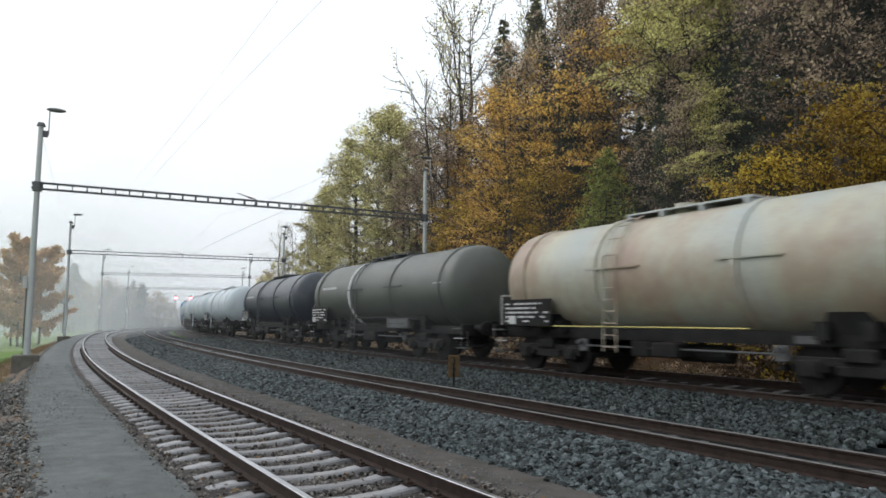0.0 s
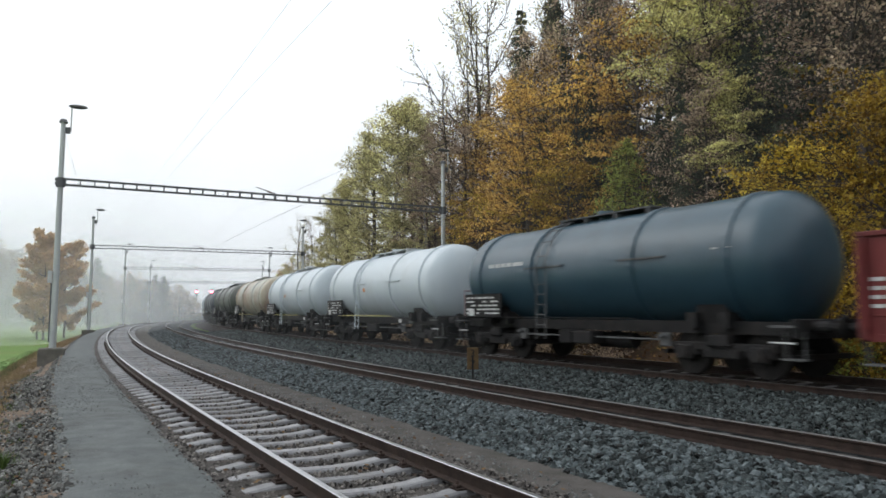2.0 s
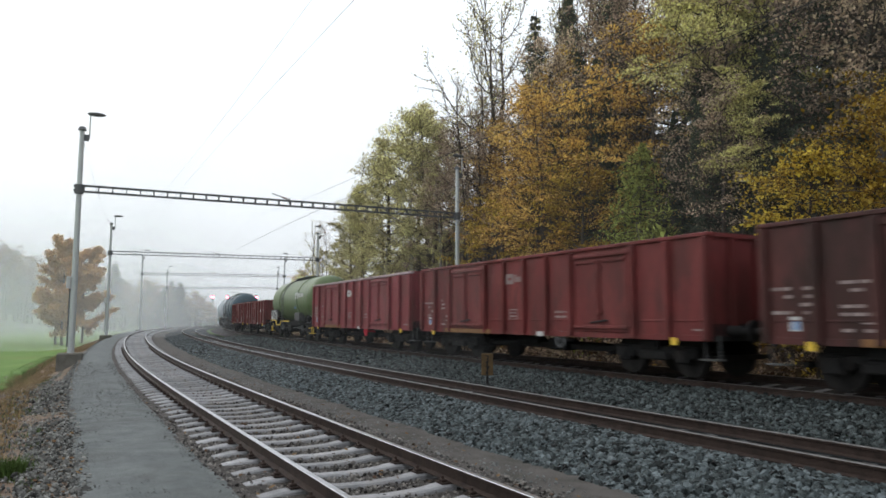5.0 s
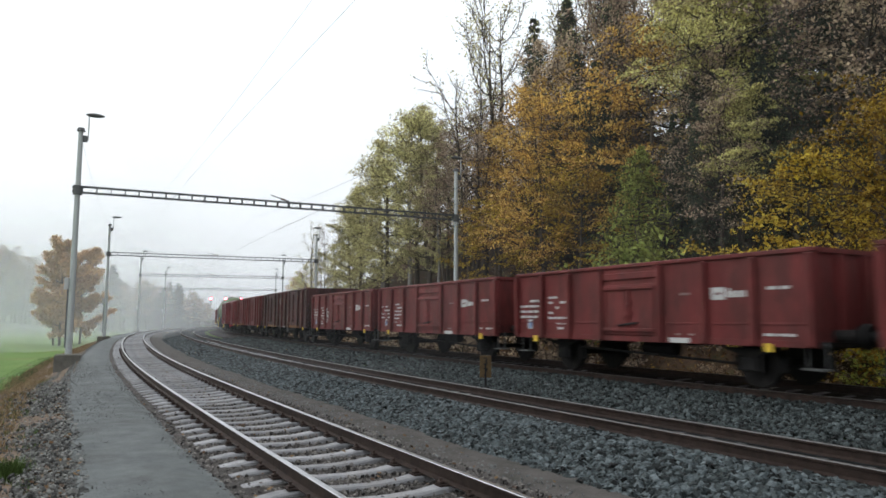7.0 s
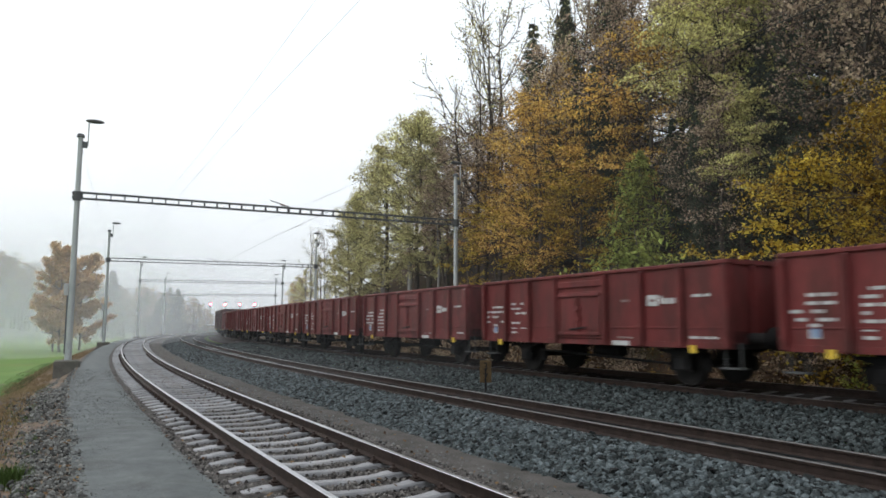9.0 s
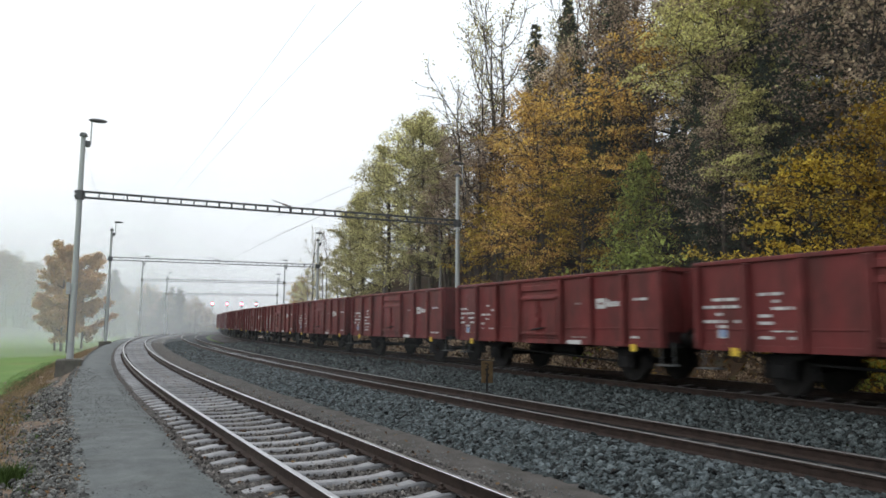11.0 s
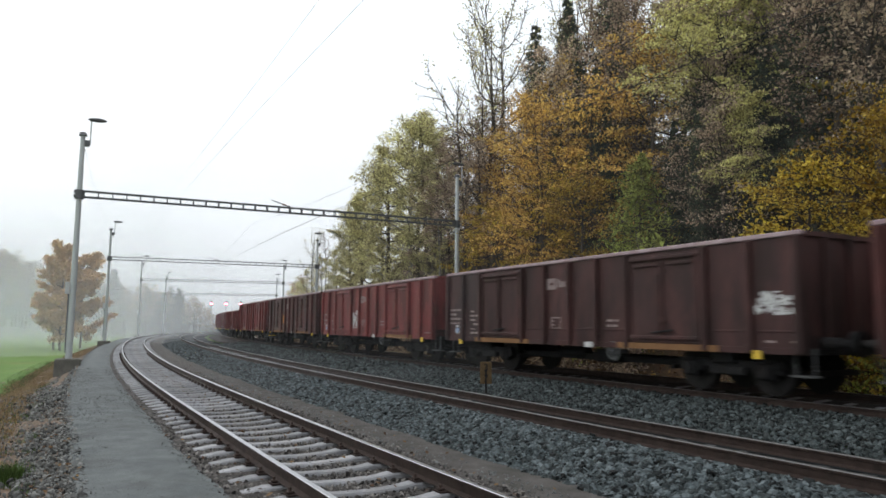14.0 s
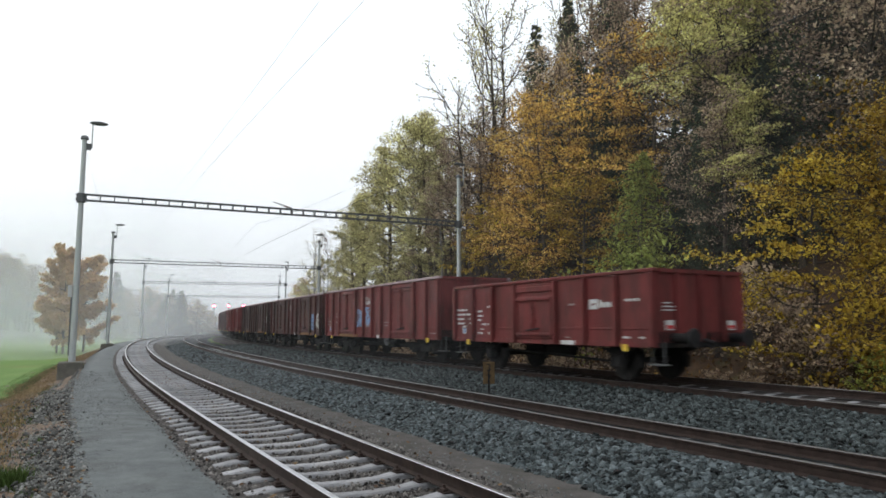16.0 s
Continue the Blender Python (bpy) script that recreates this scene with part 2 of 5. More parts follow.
def strip(name, material, s0, s1, ds, profile, kind="structure", label="", bumpy=0.0, category=""):
    """A sheet along the line with a cross-section of (d, z) points."""
    ss = np.arange(s0, s1 + ds * 0.5, ds)
    dd, zz = np.array([p[0] for p in profile], float), np.array([p[1] for p in profile], float)
    S2, Dm = np.meshgrid(ss, dd, indexing="ij")
    X, Y = grid_at(S2, Dm)
    Z = np.broadcast_to(zz, X.shape).copy() - bank(S2, Dm)
    Z = np.where((Dm > 14) & (Z > 0), Z * hill_fall(S2), Z)
    if bumpy:
        Z += bumpy * (np.sin(S2 * 1.7 + Dm * 2.3) + np.sin(S2 * 0.63 - Dm * 3.1 + 1.3) + np.random.RandomState(5).randn(*X.shape) * 0.7) / 2
    n, k = X.shape
    i = np.arange(n * k).reshape(n, k)
    faces = np.stack([i[:-1, :-1], i[:-1, 1:], i[1:, 1:], i[1:, :-1]], -1).reshape(-1, 4)
    ob = raw(name, np.stack([X, Y, Z], -1).reshape(-1, 3), faces, material, smooth=True)
    tagged(ob, label, category, "", kind)
    return ob


HILL = [(12.3, -0.35), (13.4, -0.5), (14.5, -0.1), (17, 1.4), (21, 4.2), (27, 8.5), (36, 14), (50, 21), (75, 30), (110, 38)]


def hill_z(d, s=0.0):
    z = float(np.interp(d, [p[0] for p in HILL], [p[1] for p in HILL]))
    return z * float(hill_fall(s)) if z > 0 else z


def build_ground():
    # the ground sheet: meadow, low under the line, reaching the horizon
    strip("ground", GRASS, -390, 540, 5, [(-3000, -2.2), (-900, -1.9), (-300, -1.6), (-120, -1.35), (-40, -1.15), (-15, -1.05), (-8, -0.95), (-5.6, -0.8), (-4.6, -0.6), (-3.6, -0.46), (-3.0, -0.44), (-2.6, -0.42), (2, -0.42), (11, -0.42), (13, -0.7), (15, -0.7), (40, -0.8), (180, -0.8)], label="pale green autumn meadow beside the railway", category="meadow")
    strip("verge", VERGE, -60, 150, 0.4, [(-6.2, -0.86), (-5.6, -0.83), (-5.0, -0.66), (-4.4, -0.42), (-3.9, -0.32), (-3.4, -0.25), (-3.0, -0.215), (-2.7, -0.24)], bumpy=0.03, label="brown grassy verge with scattered gravel", category="verge")
    strip("path", PATH, -60, 170, 0.5, [(-2.95, -0.24), (-2.85, -0.19), (-2.2, -0.175), (-1.75, -0.185), (-1.5, -0.22), (-1.3, -0.26)], bumpy=0.008, label="grey fine-gravel footpath beside the near track", category="path")
    strip("forest_floor", FORESTFLOOR, -380, 300, 2.0, [(11.9, -0.36)] + HILL, bumpy=0.12, label="leaf-covered wooded slope behind the railway", category="slope")


RAILPROFILE = [(-0.075, 0), (0.075, 0), (0.075, 0.012), (0.012, 0.03), (0.012, 0.115), (0.034, 0.125), (0.036, 0.152), (0.026, 0.16), (-0.026, 0.16), (-0.036, 0.152), (-0.034, 0.125), (-0.012, 0.115), (-0.012, 0.03), (-0.075, 0.012)]


def rail(d, ztop, parent, top, s0=-380, s1=540):
    ss = np.arange(s0, s1 + 0.1, 1.0)
    prof = np.array(RAILPROFILE)
    S2, I = np.meshgrid(ss, np.arange(len(prof)), indexing="ij")
    X, Y = grid_at(S2, d + prof[I, 0])
    Z = ztop - 0.16 + prof[I, 1]
    n, k = X.shape
    i = np.arange(n * k).reshape(n, k)
    j = np.roll(i, -1, 1)
    faces = np.stack([i[:-1], j[:-1], j[1:], i[1:]], -1)
    ob = raw("rail", np.stack([X, Y, Z], -1).reshape(-1, 3), faces.reshape(-1, 4), RAILSIDE, parent)
    ob.data.materials.append(top)
    idx = np.zeros((n - 1, k), np.int32)
    idx[:, 7] = 1
    idx[:, 6] = 1
    idx[:, 8] = 1
    ob.data.polygons.foreach_set("material_index", idx.ravel())
    return ob


def sleeper_mesh(name, half, w, material):
    bm = bmesh.new()
    prev = None
    for y, z, k in ((-half, -0.05, 0.9), (-1.0, -0.015, 1.0), (-0.6, 0.0, 1.0), (-0.35, -0.03, 0.9), (0, -0.04, 0.86), (0.35, -0.03, 0.9), (0.6, 0.0, 1.0), (1.0, -0.015, 1.0), (half, -0.05, 0.9)):
        ring = [bm.verts.new(c) for c in ((-w * 0.62, y, -0.22), (-w * 0.5 * k, y, z - 0.02), (-w * 0.4 * k, y, z), (w * 0.4 * k, y, z), (w * 0.5 * k, y, z - 0.02), (w * 0.62, y, -0.22))]
        if prev:
            for i in range(6):
                bm.faces.new((prev[i], prev[(i + 1) % 6], ring[(i + 1) % 6], ring[i]))
        else:
            bm.faces.new(ring)
        prev = ring
    bm.faces.new(prev[::-1])
    bmesh.ops.recalc_face_normals(bm, faces=bm.faces)
    me = bpy.data.meshes.new(name)
    bm.to_mesh(me)
    bm.free()
    me.materials.append(material)
    return me


def chair_mesh(name):
    """Base plate with two clip bolts on either side of a rail foot."""
    bm = bmesh.new()
    box(bm, -0.08, 0.08, -0.17, 0.17, 0, 0.018)
    for y in (-0.125, 0.125):
        box(bm, -0.04, 0.04, y - 0.035, y + 0.035, 0.018, 0.05, bevel=0.008)
        rod(bm, (0, y, 0.05), (0, y, 0.085), 0.018, sides=6)
    me = bpy.data.meshes.new(name)
    bm.to_mesh(me)
    bm.free()
    me.materials.append(RAILSIDE)
    return me


def build_track(name, d, z, cant, top, label, s_first, s_last, sleeper_z, plates):
    track = tagged(empty(name), label, "track", "parallel railway tracks", "structure")
    rail(d - GAUGE, z + cant, track, top)
    rail(d + GAUGE, z - cant, track, top)
    sl, ch = sleeper_mesh(name + "_sleeper", 1.25, 0.205, SLEEPER), chair_mesh(name + "_chair")
    k, s = 0, s_first
    while s < s_last:
        m = Matrix.Translation(at(s, d, z - 0.175 + sleeper_z)) @ pose(0, 0, 0, 0, 0, turn_at(s)) @ pose(0, 0, 0, math.degrees(math.atan2(cant, GAUGE)), 0, random.uniform(-0.5, 0.5))
        o = new("sleeper", sl)
        o.parent, o.matrix_basis = track, m
        if plates and s < 45:
            for side in (-1, 1):
                c = new("rail_chair", ch)
                c.parent, c.matrix_basis = track, m @ Matrix.Translation((0, side * GAUGE, 0.0))
        k, s = k + 1, s + 0.61
    return track


def bed(name, material, d, z, top, drop_l, drop_r, label, cant=0.0, sunk=0.0):
    """Ballast bed with sloping shoulders."""
    return strip(name, material, -380, 540, 0.5, [(d - top - (1.65 if drop_l < -0.35 else 0.75), drop_l), (d - top, z - 0.2 + cant * 1.6 - sunk), (d - 0.75, z - 0.205 + cant - sunk), (d, z - 0.22 - sunk), (d + 0.75, z - 0.205 - cant - sunk), (d + top, z - 0.2 - cant * 1.6 - sunk), (d + top + 0.75, drop_r)], bumpy=0.012, label=label, category="ballast")


def stones(name, material, spans, label, seed):
    """Loose broken stones lying on a bed: spans of (s0, s1, count, [(d, z)...], size)."""
    rs = np.random.RandomState(seed)
    g = (1 + 5 ** 0.5) / 2
    iv = np.array([(-1, g, 0), (1, g, 0), (-1, -g, 0), (1, -g, 0), (0, -1, g), (0, 1, g), (0, -1, -g), (0, 1, -g), (g, 0, -1), (g, 0, 1), (-g, 0, -1), (-g, 0, 1)]) / 1.9
    itri = np.array([(0, 11, 5), (0, 5, 1), (0, 1, 7), (0, 7, 10), (0, 10, 11), (1, 5, 9), (5, 11, 4), (11, 10, 2), (10, 7, 6), (7, 1, 8), (3, 9, 4), (3, 4, 2), (3, 2, 6), (3, 6, 8), (3, 8, 9), (4, 9, 5), (2, 4, 11), (6, 2, 10), (8, 6, 7), (9, 8, 1)])
    vs, n0 = [], 0
    for s0, s1, count, prof, size in spans:
        s = s0 + (s1 - s0) * rs.rand(count)
        d = prof[0][0] + (prof[-1][0] - prof[0][0]) * rs.rand(count)
        z = np.interp(d, [p[0] for p in prof], [p[1] for p in prof])
        z = z - bank(s, d)
        x, y = grid_at(s, d)
        r = size * (0.5 + 1.0 * rs.rand(count) ** 2)
        sq = r[:, None] * (0.65 + 0.7 * rs.rand(count, 3))
        loc = iv[None] * (0.6 + 0.75 * rs.rand(count, 12, 1)) * sq[:, None, :]
        q = rs.randn(count, 4)
        q /= np.linalg.norm(q, axis=1)[:, None]
        w, a, b, c = q.T
        R = np.stack([np.stack([1 - 2 * (b * b + c * c), 2 * (a * b - c * w), 2 * (a * c + b * w)], -1), np.stack([2 * (a * b + c * w), 1 - 2 * (a * a + c * c), 2 * (b * c - a * w)], -1), np.stack([2 * (a * c - b * w), 2 * (b * c + a * w), 1 - 2 * (a * a + b * b)], -1)], 1)
        loc = np.einsum("nij,nkj->nki", R, loc)
        vs.append(loc + np.stack([x, y, z + r * 0.25], -1)[:, None, :])
    v = np.concatenate(vs)
    f = (np.arange(len(v))[:, None, None] * 12 + itri[None]).reshape(-1, 3)
    return tagged(raw(name, v.reshape(-1, 3), f, material), label, "gravel", "", "stuff")


build_ground()
bed("ballast_bed_1", GRIT, 0, 0.0, 1.35, -0.3, -0.34, "old brown gritty ballast under the near track", sunk=0.035)
strip("service_strip", STRIP, -380, 540, 0.5, [(1.35, -0.26), (1.6, -0.24), (2.1, -0.245), (2.5, -0.27), (3.0, -0.33), (3.6, -0.4)], bumpy=0.015, label="trodden earth and grit between tracks", category="ground")
# bed sheet darkened to stand for shade between its stones
bed("ballast_bed_2", SHADEBED, D2, Z2, 1.35, -0.38, -0.1, "crushed stone ballast of the middle track", C2)
bed("ballast_bed_3", BROWNBED, D3, Z3, 1.5, -0.12, -0.42, "crushed stone ballast of the far track", C3)
build_track("near_track", 0.0, 0.0, 0.0, RAILTOP, "curving railway track on pale concrete sleepers", -30.0, 125, 0.0, True)
build_track("middle_track", D2, Z2, C2, DULLTOP, "rusty railway track bedded deep in ballast", -25.0, 60, -0.022, False)
build_track("far_track", D3, Z3, C3, DULLTOP, "railway track carrying the freight train", -25.0, 70, -0.025, False)

# ---- catenary portals ----
def portal(s, d_left, d_right, h, beam_z, lamps=True, hang=()):
    left, right = at(s, d_left), at(s, d_right)
    away = (right - left)
    span = away.length
    ang = math.degrees(math.atan2(away.y, away.x))
    base = empty("catenary_portal", pose(left.x, left.y, 0, 0, 0, ang))
    tagged(base, "steel catenary portal with lattice crossbeam over the tracks", "portal", "catenary portals")
    for x, z0 in ((0, -0.45), (span, -0.2)):
        part("footing", boxed(x - 0.56, x + 0.5, -0.5, 0.5, z0 - 0.9, 0.02, bevel=0.05), CONCRETE, base)
        mast = part("mast", rodded((x, 0, 0.0), (x, 0, h), 0.15, 0.105, 12), GALV, base, "grey painted tubular steel mast")
        bm = bmesh.new()
        rod(bm, (x, 0, beam_z - 0.12), (x, 0, beam_z + 0.32), 0.2, sides=12)
        box(bm, x - 0.24, x + 0.24, -0.13, 0.13, beam_z + 0.0, beam_z + 0.08)
        box(bm, x - 0.24, x + 0.24, -0.13, 0.13, beam_z + 0.2, beam_z + 0.28)
        part("collar", bm, BEAMSTEEL, mast)
        part("cap", rodded((x, 0, h), (x, 0, h + 0.16), 0.2, 0.14, 10), BEAMSTEEL, mast)
        part("bracket", boxed(x + 0.08, x + 0.3, -0.06, 0.06, h - 0.5, h - 0.2), BEAMSTEEL, mast)
        if lamps:
            sgn = 1 if x == 0 else -1
            arm = part("lamp_arm", rodded((x + 0.32, 0, h - 0.4), (x + 0.32, 0, h + 0.8), 0.03), GALV, base)
            bm = bmesh.new()
            bmesh.ops.create_uvsphere(bm, u_segments=12, v_segments=8, radius=1, matrix=Matrix.LocRotScale((x + 0.32 + 0.26 * sgn, 0, h + 0.84), None, (0.42, 0.16, 0.1)))
            part("lamp_head", bm, GREYIRON, base, "grey street-lamp head")
    # lattice beam: two chords, posts and diagonals
    for z in (beam_z, beam_z + 0.28):
        for y in (-0.12, 0.12):
            part("chord", boxed(0.15, span - 0.15, y - 0.03, y + 0.03, z - 0.03, z + 0.03), BEAMSTEEL, base)
    n = int(span / 0.62)
    bm = bmesh.new()
    for k in range(n + 1):
        x = 0.2 + (span - 0.4) * k / n
        for y in (-0.12, 0.12):
            box(bm, x - 0.025, x + 0.025, y - 0.015, y + 0.015, beam_z, beam_z + 0.28)
        box(bm, x - 0.02, x + 0.02, -0.12, 0.12, beam_z - 0.02, beam_z + 0.01)
        if k < n:
            x2 = 0.2 + (span - 0.4) * (k + 1) / n
            rod(bm, (x, -0.12, beam_z), (x2, 0.12, beam_z), 0.015, sides=4)
    part("lattice", bm, BEAMSTEEL, base)
    # cantilever arms with insulators for the contact wire of each track
    for x in hang:
        bm = bmesh.new()
        rod(bm, (x, 0, beam_z + 0.1), (x, 0, beam_z + 0.42), 0.035, sides=6)
        rod(bm, (x, 0, beam_z + 0.34), (x - 0.95, 0, beam_z + 0.62), 0.025, sides=6)
        part("registration_arm", bm, BEAMSTEEL, base)
        part("insulator", rodded((x - 0.15, 0, beam_z + 0.385), (x - 0.4, 0, beam_z + 0.455), 0.05, sides=8), CERAMIC, base)
    part("switch_box", boxed(-0.33, -0.15, -0.12, 0.12, 3.0, 3.55, bevel=0.02), MARK, base, "pale grey switch box")
    part("cable_duct", boxed(-0.2, -0.14, -0.03, 0.03, 0.3, 3.0), BEAMSTEEL, base)
    return base


for s_p, l_p, h_p, b_p in ((34.5, -3.15, 10.55, 7.6), (71.5, -2.75, 10.6, 7.75), (107, -2.2, 10.6, 7.85), (137, -3.4, 10.4, 7.1)):
    portal(s_p, l_p, l_p + 20.1, h_p, b_p, hang=(10.0,))

# wires along the line
for d_w, z_w, r_w in ((0.0, 5.75, 0.003), (D2, 5.62, 0.0065), (D3, 6.05, 0.0045)):
    line = tagged(empty("overhead_line"), "thin contact wire with sagging messenger cable above the track", "wire", "overhead wires")
    way = np.arange(-30, 136, 2.0)
    u_w = ((way - 34.5) % 36) / 36
    for nm, hh, rr in (("contact_wire", np.full(len(way), z_w), r_w), ("messenger_wire", z_w + 1.35 - 3.2 * u_w * (1 - u_w), 0.0045 if d_w else 0.003)):
        v_w, f_w = tube_np([at(a, d_w, b) for a, b in zip(way, hh)], np.full(len(way), rr), 5)
        raw(nm, v_w, f_w, WIRE, line, smooth=True)


feeder = tagged(empty("feeder_line"), "thin feeder cable strung between the mast tops", "wire", "overhead wires")
spots = [(34.5, -3.15), (71.5, -2.75), (107, -2.2), (137, -3.4)]
for (s_a, d_a), (s_b, d_b) in zip(spots[:-1], spots[1:]):
    u_w = np.linspace(0, 1, 14)
    v_w, f_w = tube_np([at(s_a, d_a, 10.35).lerp(at(s_b, d_b, 10.35), float(u)) - Vector((0, 0, 2.2 * u * (1 - u))) for u in u_w], np.full(14, 0.008), 5)
    raw("cable", v_w, f_w, WIRE, feeder, smooth=True)


# ---- rolling stock; local x forward, y to the left, z up from the rail heads ----
WHEELSETS = []


def wheelset(parent, x, r=0.47):
    bm = bmesh.new()
    rod(bm, (x, -0.98, r), (x, 0.98, r), 0.075, sides=10)
    for y in (-GAUGE, GAUGE):
        sg = 1 if y > 0 else -1
        rod(bm, (x, y - 0.065, r), (x, y + 0.065, r), r, sides=28)
        rod(bm, (x, y - sg * 0.065, r), (x, y - sg * 0.095, r), r + 0.028, sides=28)
        rod(bm, (x, y + sg * 0.066, r), (x, y + sg * 0.1, r), 0.13, 0.11, sides=14)
    bmesh.ops.translate(bm, verts=bm.verts, vec=(-x, 0, -r))
    w = part("wheelset", bm, WHEEL, parent, "dark steel wheels on an axle")
    w.location = (x, 0, r)
    WHEELSETS.append(w)
    return w


def bogie(parent, x):
    bm = bmesh.new()
    for y in (-1.0, 1.0):
        box(bm, x - 1.25, x + 1.25, y - 0.06, y + 0.06, 0.52, 0.68, bevel=0.02)
        box(bm, x - 0.45, x + 0.45, y - 0.07, y + 0.07, 0.36, 0.56, bevel=0.03)
        for xa in (x - 0.9, x + 0.9):
            box(bm, xa - 0.19, xa + 0.19, y - 0.1, y + 0.12 if y > 0 else y + 0.1, 0.3, 0.64, bevel=0.04)
            for dx in (-0.26, 0.26):
                rod(bm, (xa + dx, y, 0.42), (xa + dx, y, 0.66), 0.075, sides=10)
            rod(bm, (xa, y - 0.16, 0.46), (xa, y + 0.16, 0.46), 0.12, sides=12)
    box(bm, x - 0.28, x + 0.28, -1.15, 1.15, 0.6, 0.85, bevel=0.03)
    for xa in (x - 1.5, x + 1.5):
        box(bm, xa - 0.05, xa + 0.05, -1.0, 1.0, 0.4, 0.5)
    b = part("bogie", bm, BLACKIRON, parent, "dirty black two-axle bogie frame")
    for xa in (x - 0.9, x + 0.9):
        wheelset(b, xa)
    return b


def buffers(parent, x_end, yellow=False):
    sg = 1 if x_end > 0 else -1
    for y in (-0.875, 0.875):
        bm = bmesh.new()
        rod(bm, (x_end, y, 1.04), (x_end + sg * 0.36, y, 1.04), 0.11, sides=12)
        rod(bm, (x_end + sg * 0.36, y, 1.04), (x_end + sg * 0.6, y, 1.04), 0.075, sides=12)
        rod(bm, (x_end + sg * 0.57, y, 1.04), (x_end + sg * 0.62, y, 1.04), 0.23, 0.2, sides=18)
        part("buffer", bm, BLACKIRON, parent)
    bm = bmesh.new()
    rod(bm, (x_end, 0, 1.0), (x_end + sg * 0.4, 0, 0.92), 0.05, sides=8)
    rod(bm, (x_end + sg * 0.3, 0.02, 0.94), (x_end + sg * 0.45, 0.03, 0.6), 0.03, sides=8)
    part("coupling", bm, BLACKIRON, parent)
    part("brake_hose", rodded((x_end, -0.4, 0.95), (x_end + sg * 0.35, -0.4, 0.5), 0.028), BLACKIRON, parent)
    # hand rail and foot step at the corner
    st = bmesh.new()
    for y in (1.2,):
        rod(st, (x_end - sg * 0.35, y, 0.95), (x_end - sg * 0.35, y, 0.45), 0.02, sides=6)
        rod(st, (x_end + sg * 0.02, y, 0.95), (x_end + sg * 0.02, y, 0.45), 0.02, sides=6)
        box(st, x_end - sg * 0.38, x_end + sg * 0.05, y - 0.14, y + 0.14, 0.43, 0.46)
    part("step", st, YELLOW if yellow else GREYIRON, parent)


def bars(parent, x0, x1, z0, z1, y, rows, material=None, seed=1, name="marking", fill=0.8):
    """Unreadable lettering as short plain bars on the left side."""
    r = random.Random(seed)
    bm = bmesh.new()
    hgt = (z1 - z0) / rows
    for k in range(rows):
        x = x1
        while x > x0 + 0.05:
            w = r.uniform(0.08, 0.28)
            if r.random() < fill:
                box(bm, max(x0, x - w), x, y, y + 0.006, z1 - (k + 0.72) * hgt, z1 - (k + 0.3) * hgt)
            x -= w + r.uniform(0.03, 0.08)
    ob = part(name, bm, material or MARK, parent)
    ob["kind"] = "stuff"
    return ob


def emblem(parent, x, z, y, material, size=1.0):
    """Plain hollow square mark followed by short bars."""
    bm = bmesh.new()
    w, t = 0.34 * size, 0.1 * size
    box(bm, x - w, x, y, y + 0.006, z + 0.03 * size, z + 0.03 * size + t)
    box(bm, x - w, x, y, y + 0.006, z - 0.03 * size - t, z - 0.03 * size)
    box(bm, x - w, x - w + t, y, y + 0.006, z - 0.03 * size, z + 0.03 * size)
    box(bm, x - t, x, y, y + 0.006, z - 0.03 * size, z + 0.03 * size)
    for k in range(5):
        xx = x - w - (0.06 + 0.095 * k) * size
        box(bm, xx - 0.07 * size, xx, y, y + 0.006, z - 0.085 * size, z + (0.1 if k == 0 else 0.045) * size)
    ob = part("emblem", bm, material, parent)
    ob["kind"] = "stuff"
    return ob


PAINTS = {}


def red_paint(key, a, b, rust, amount):
    if key not in PAINTS:
        PAINTS[key] = surf("wagon_paint_" + key, a, b, 0.9, 0.5, bump=0.03, fine=11, stain=rust, stain_scale=1.9, stain_amount=amount, stretch=(1, 1, 0.3), edge=(0.42, 0.60))
    return PAINTS[key]


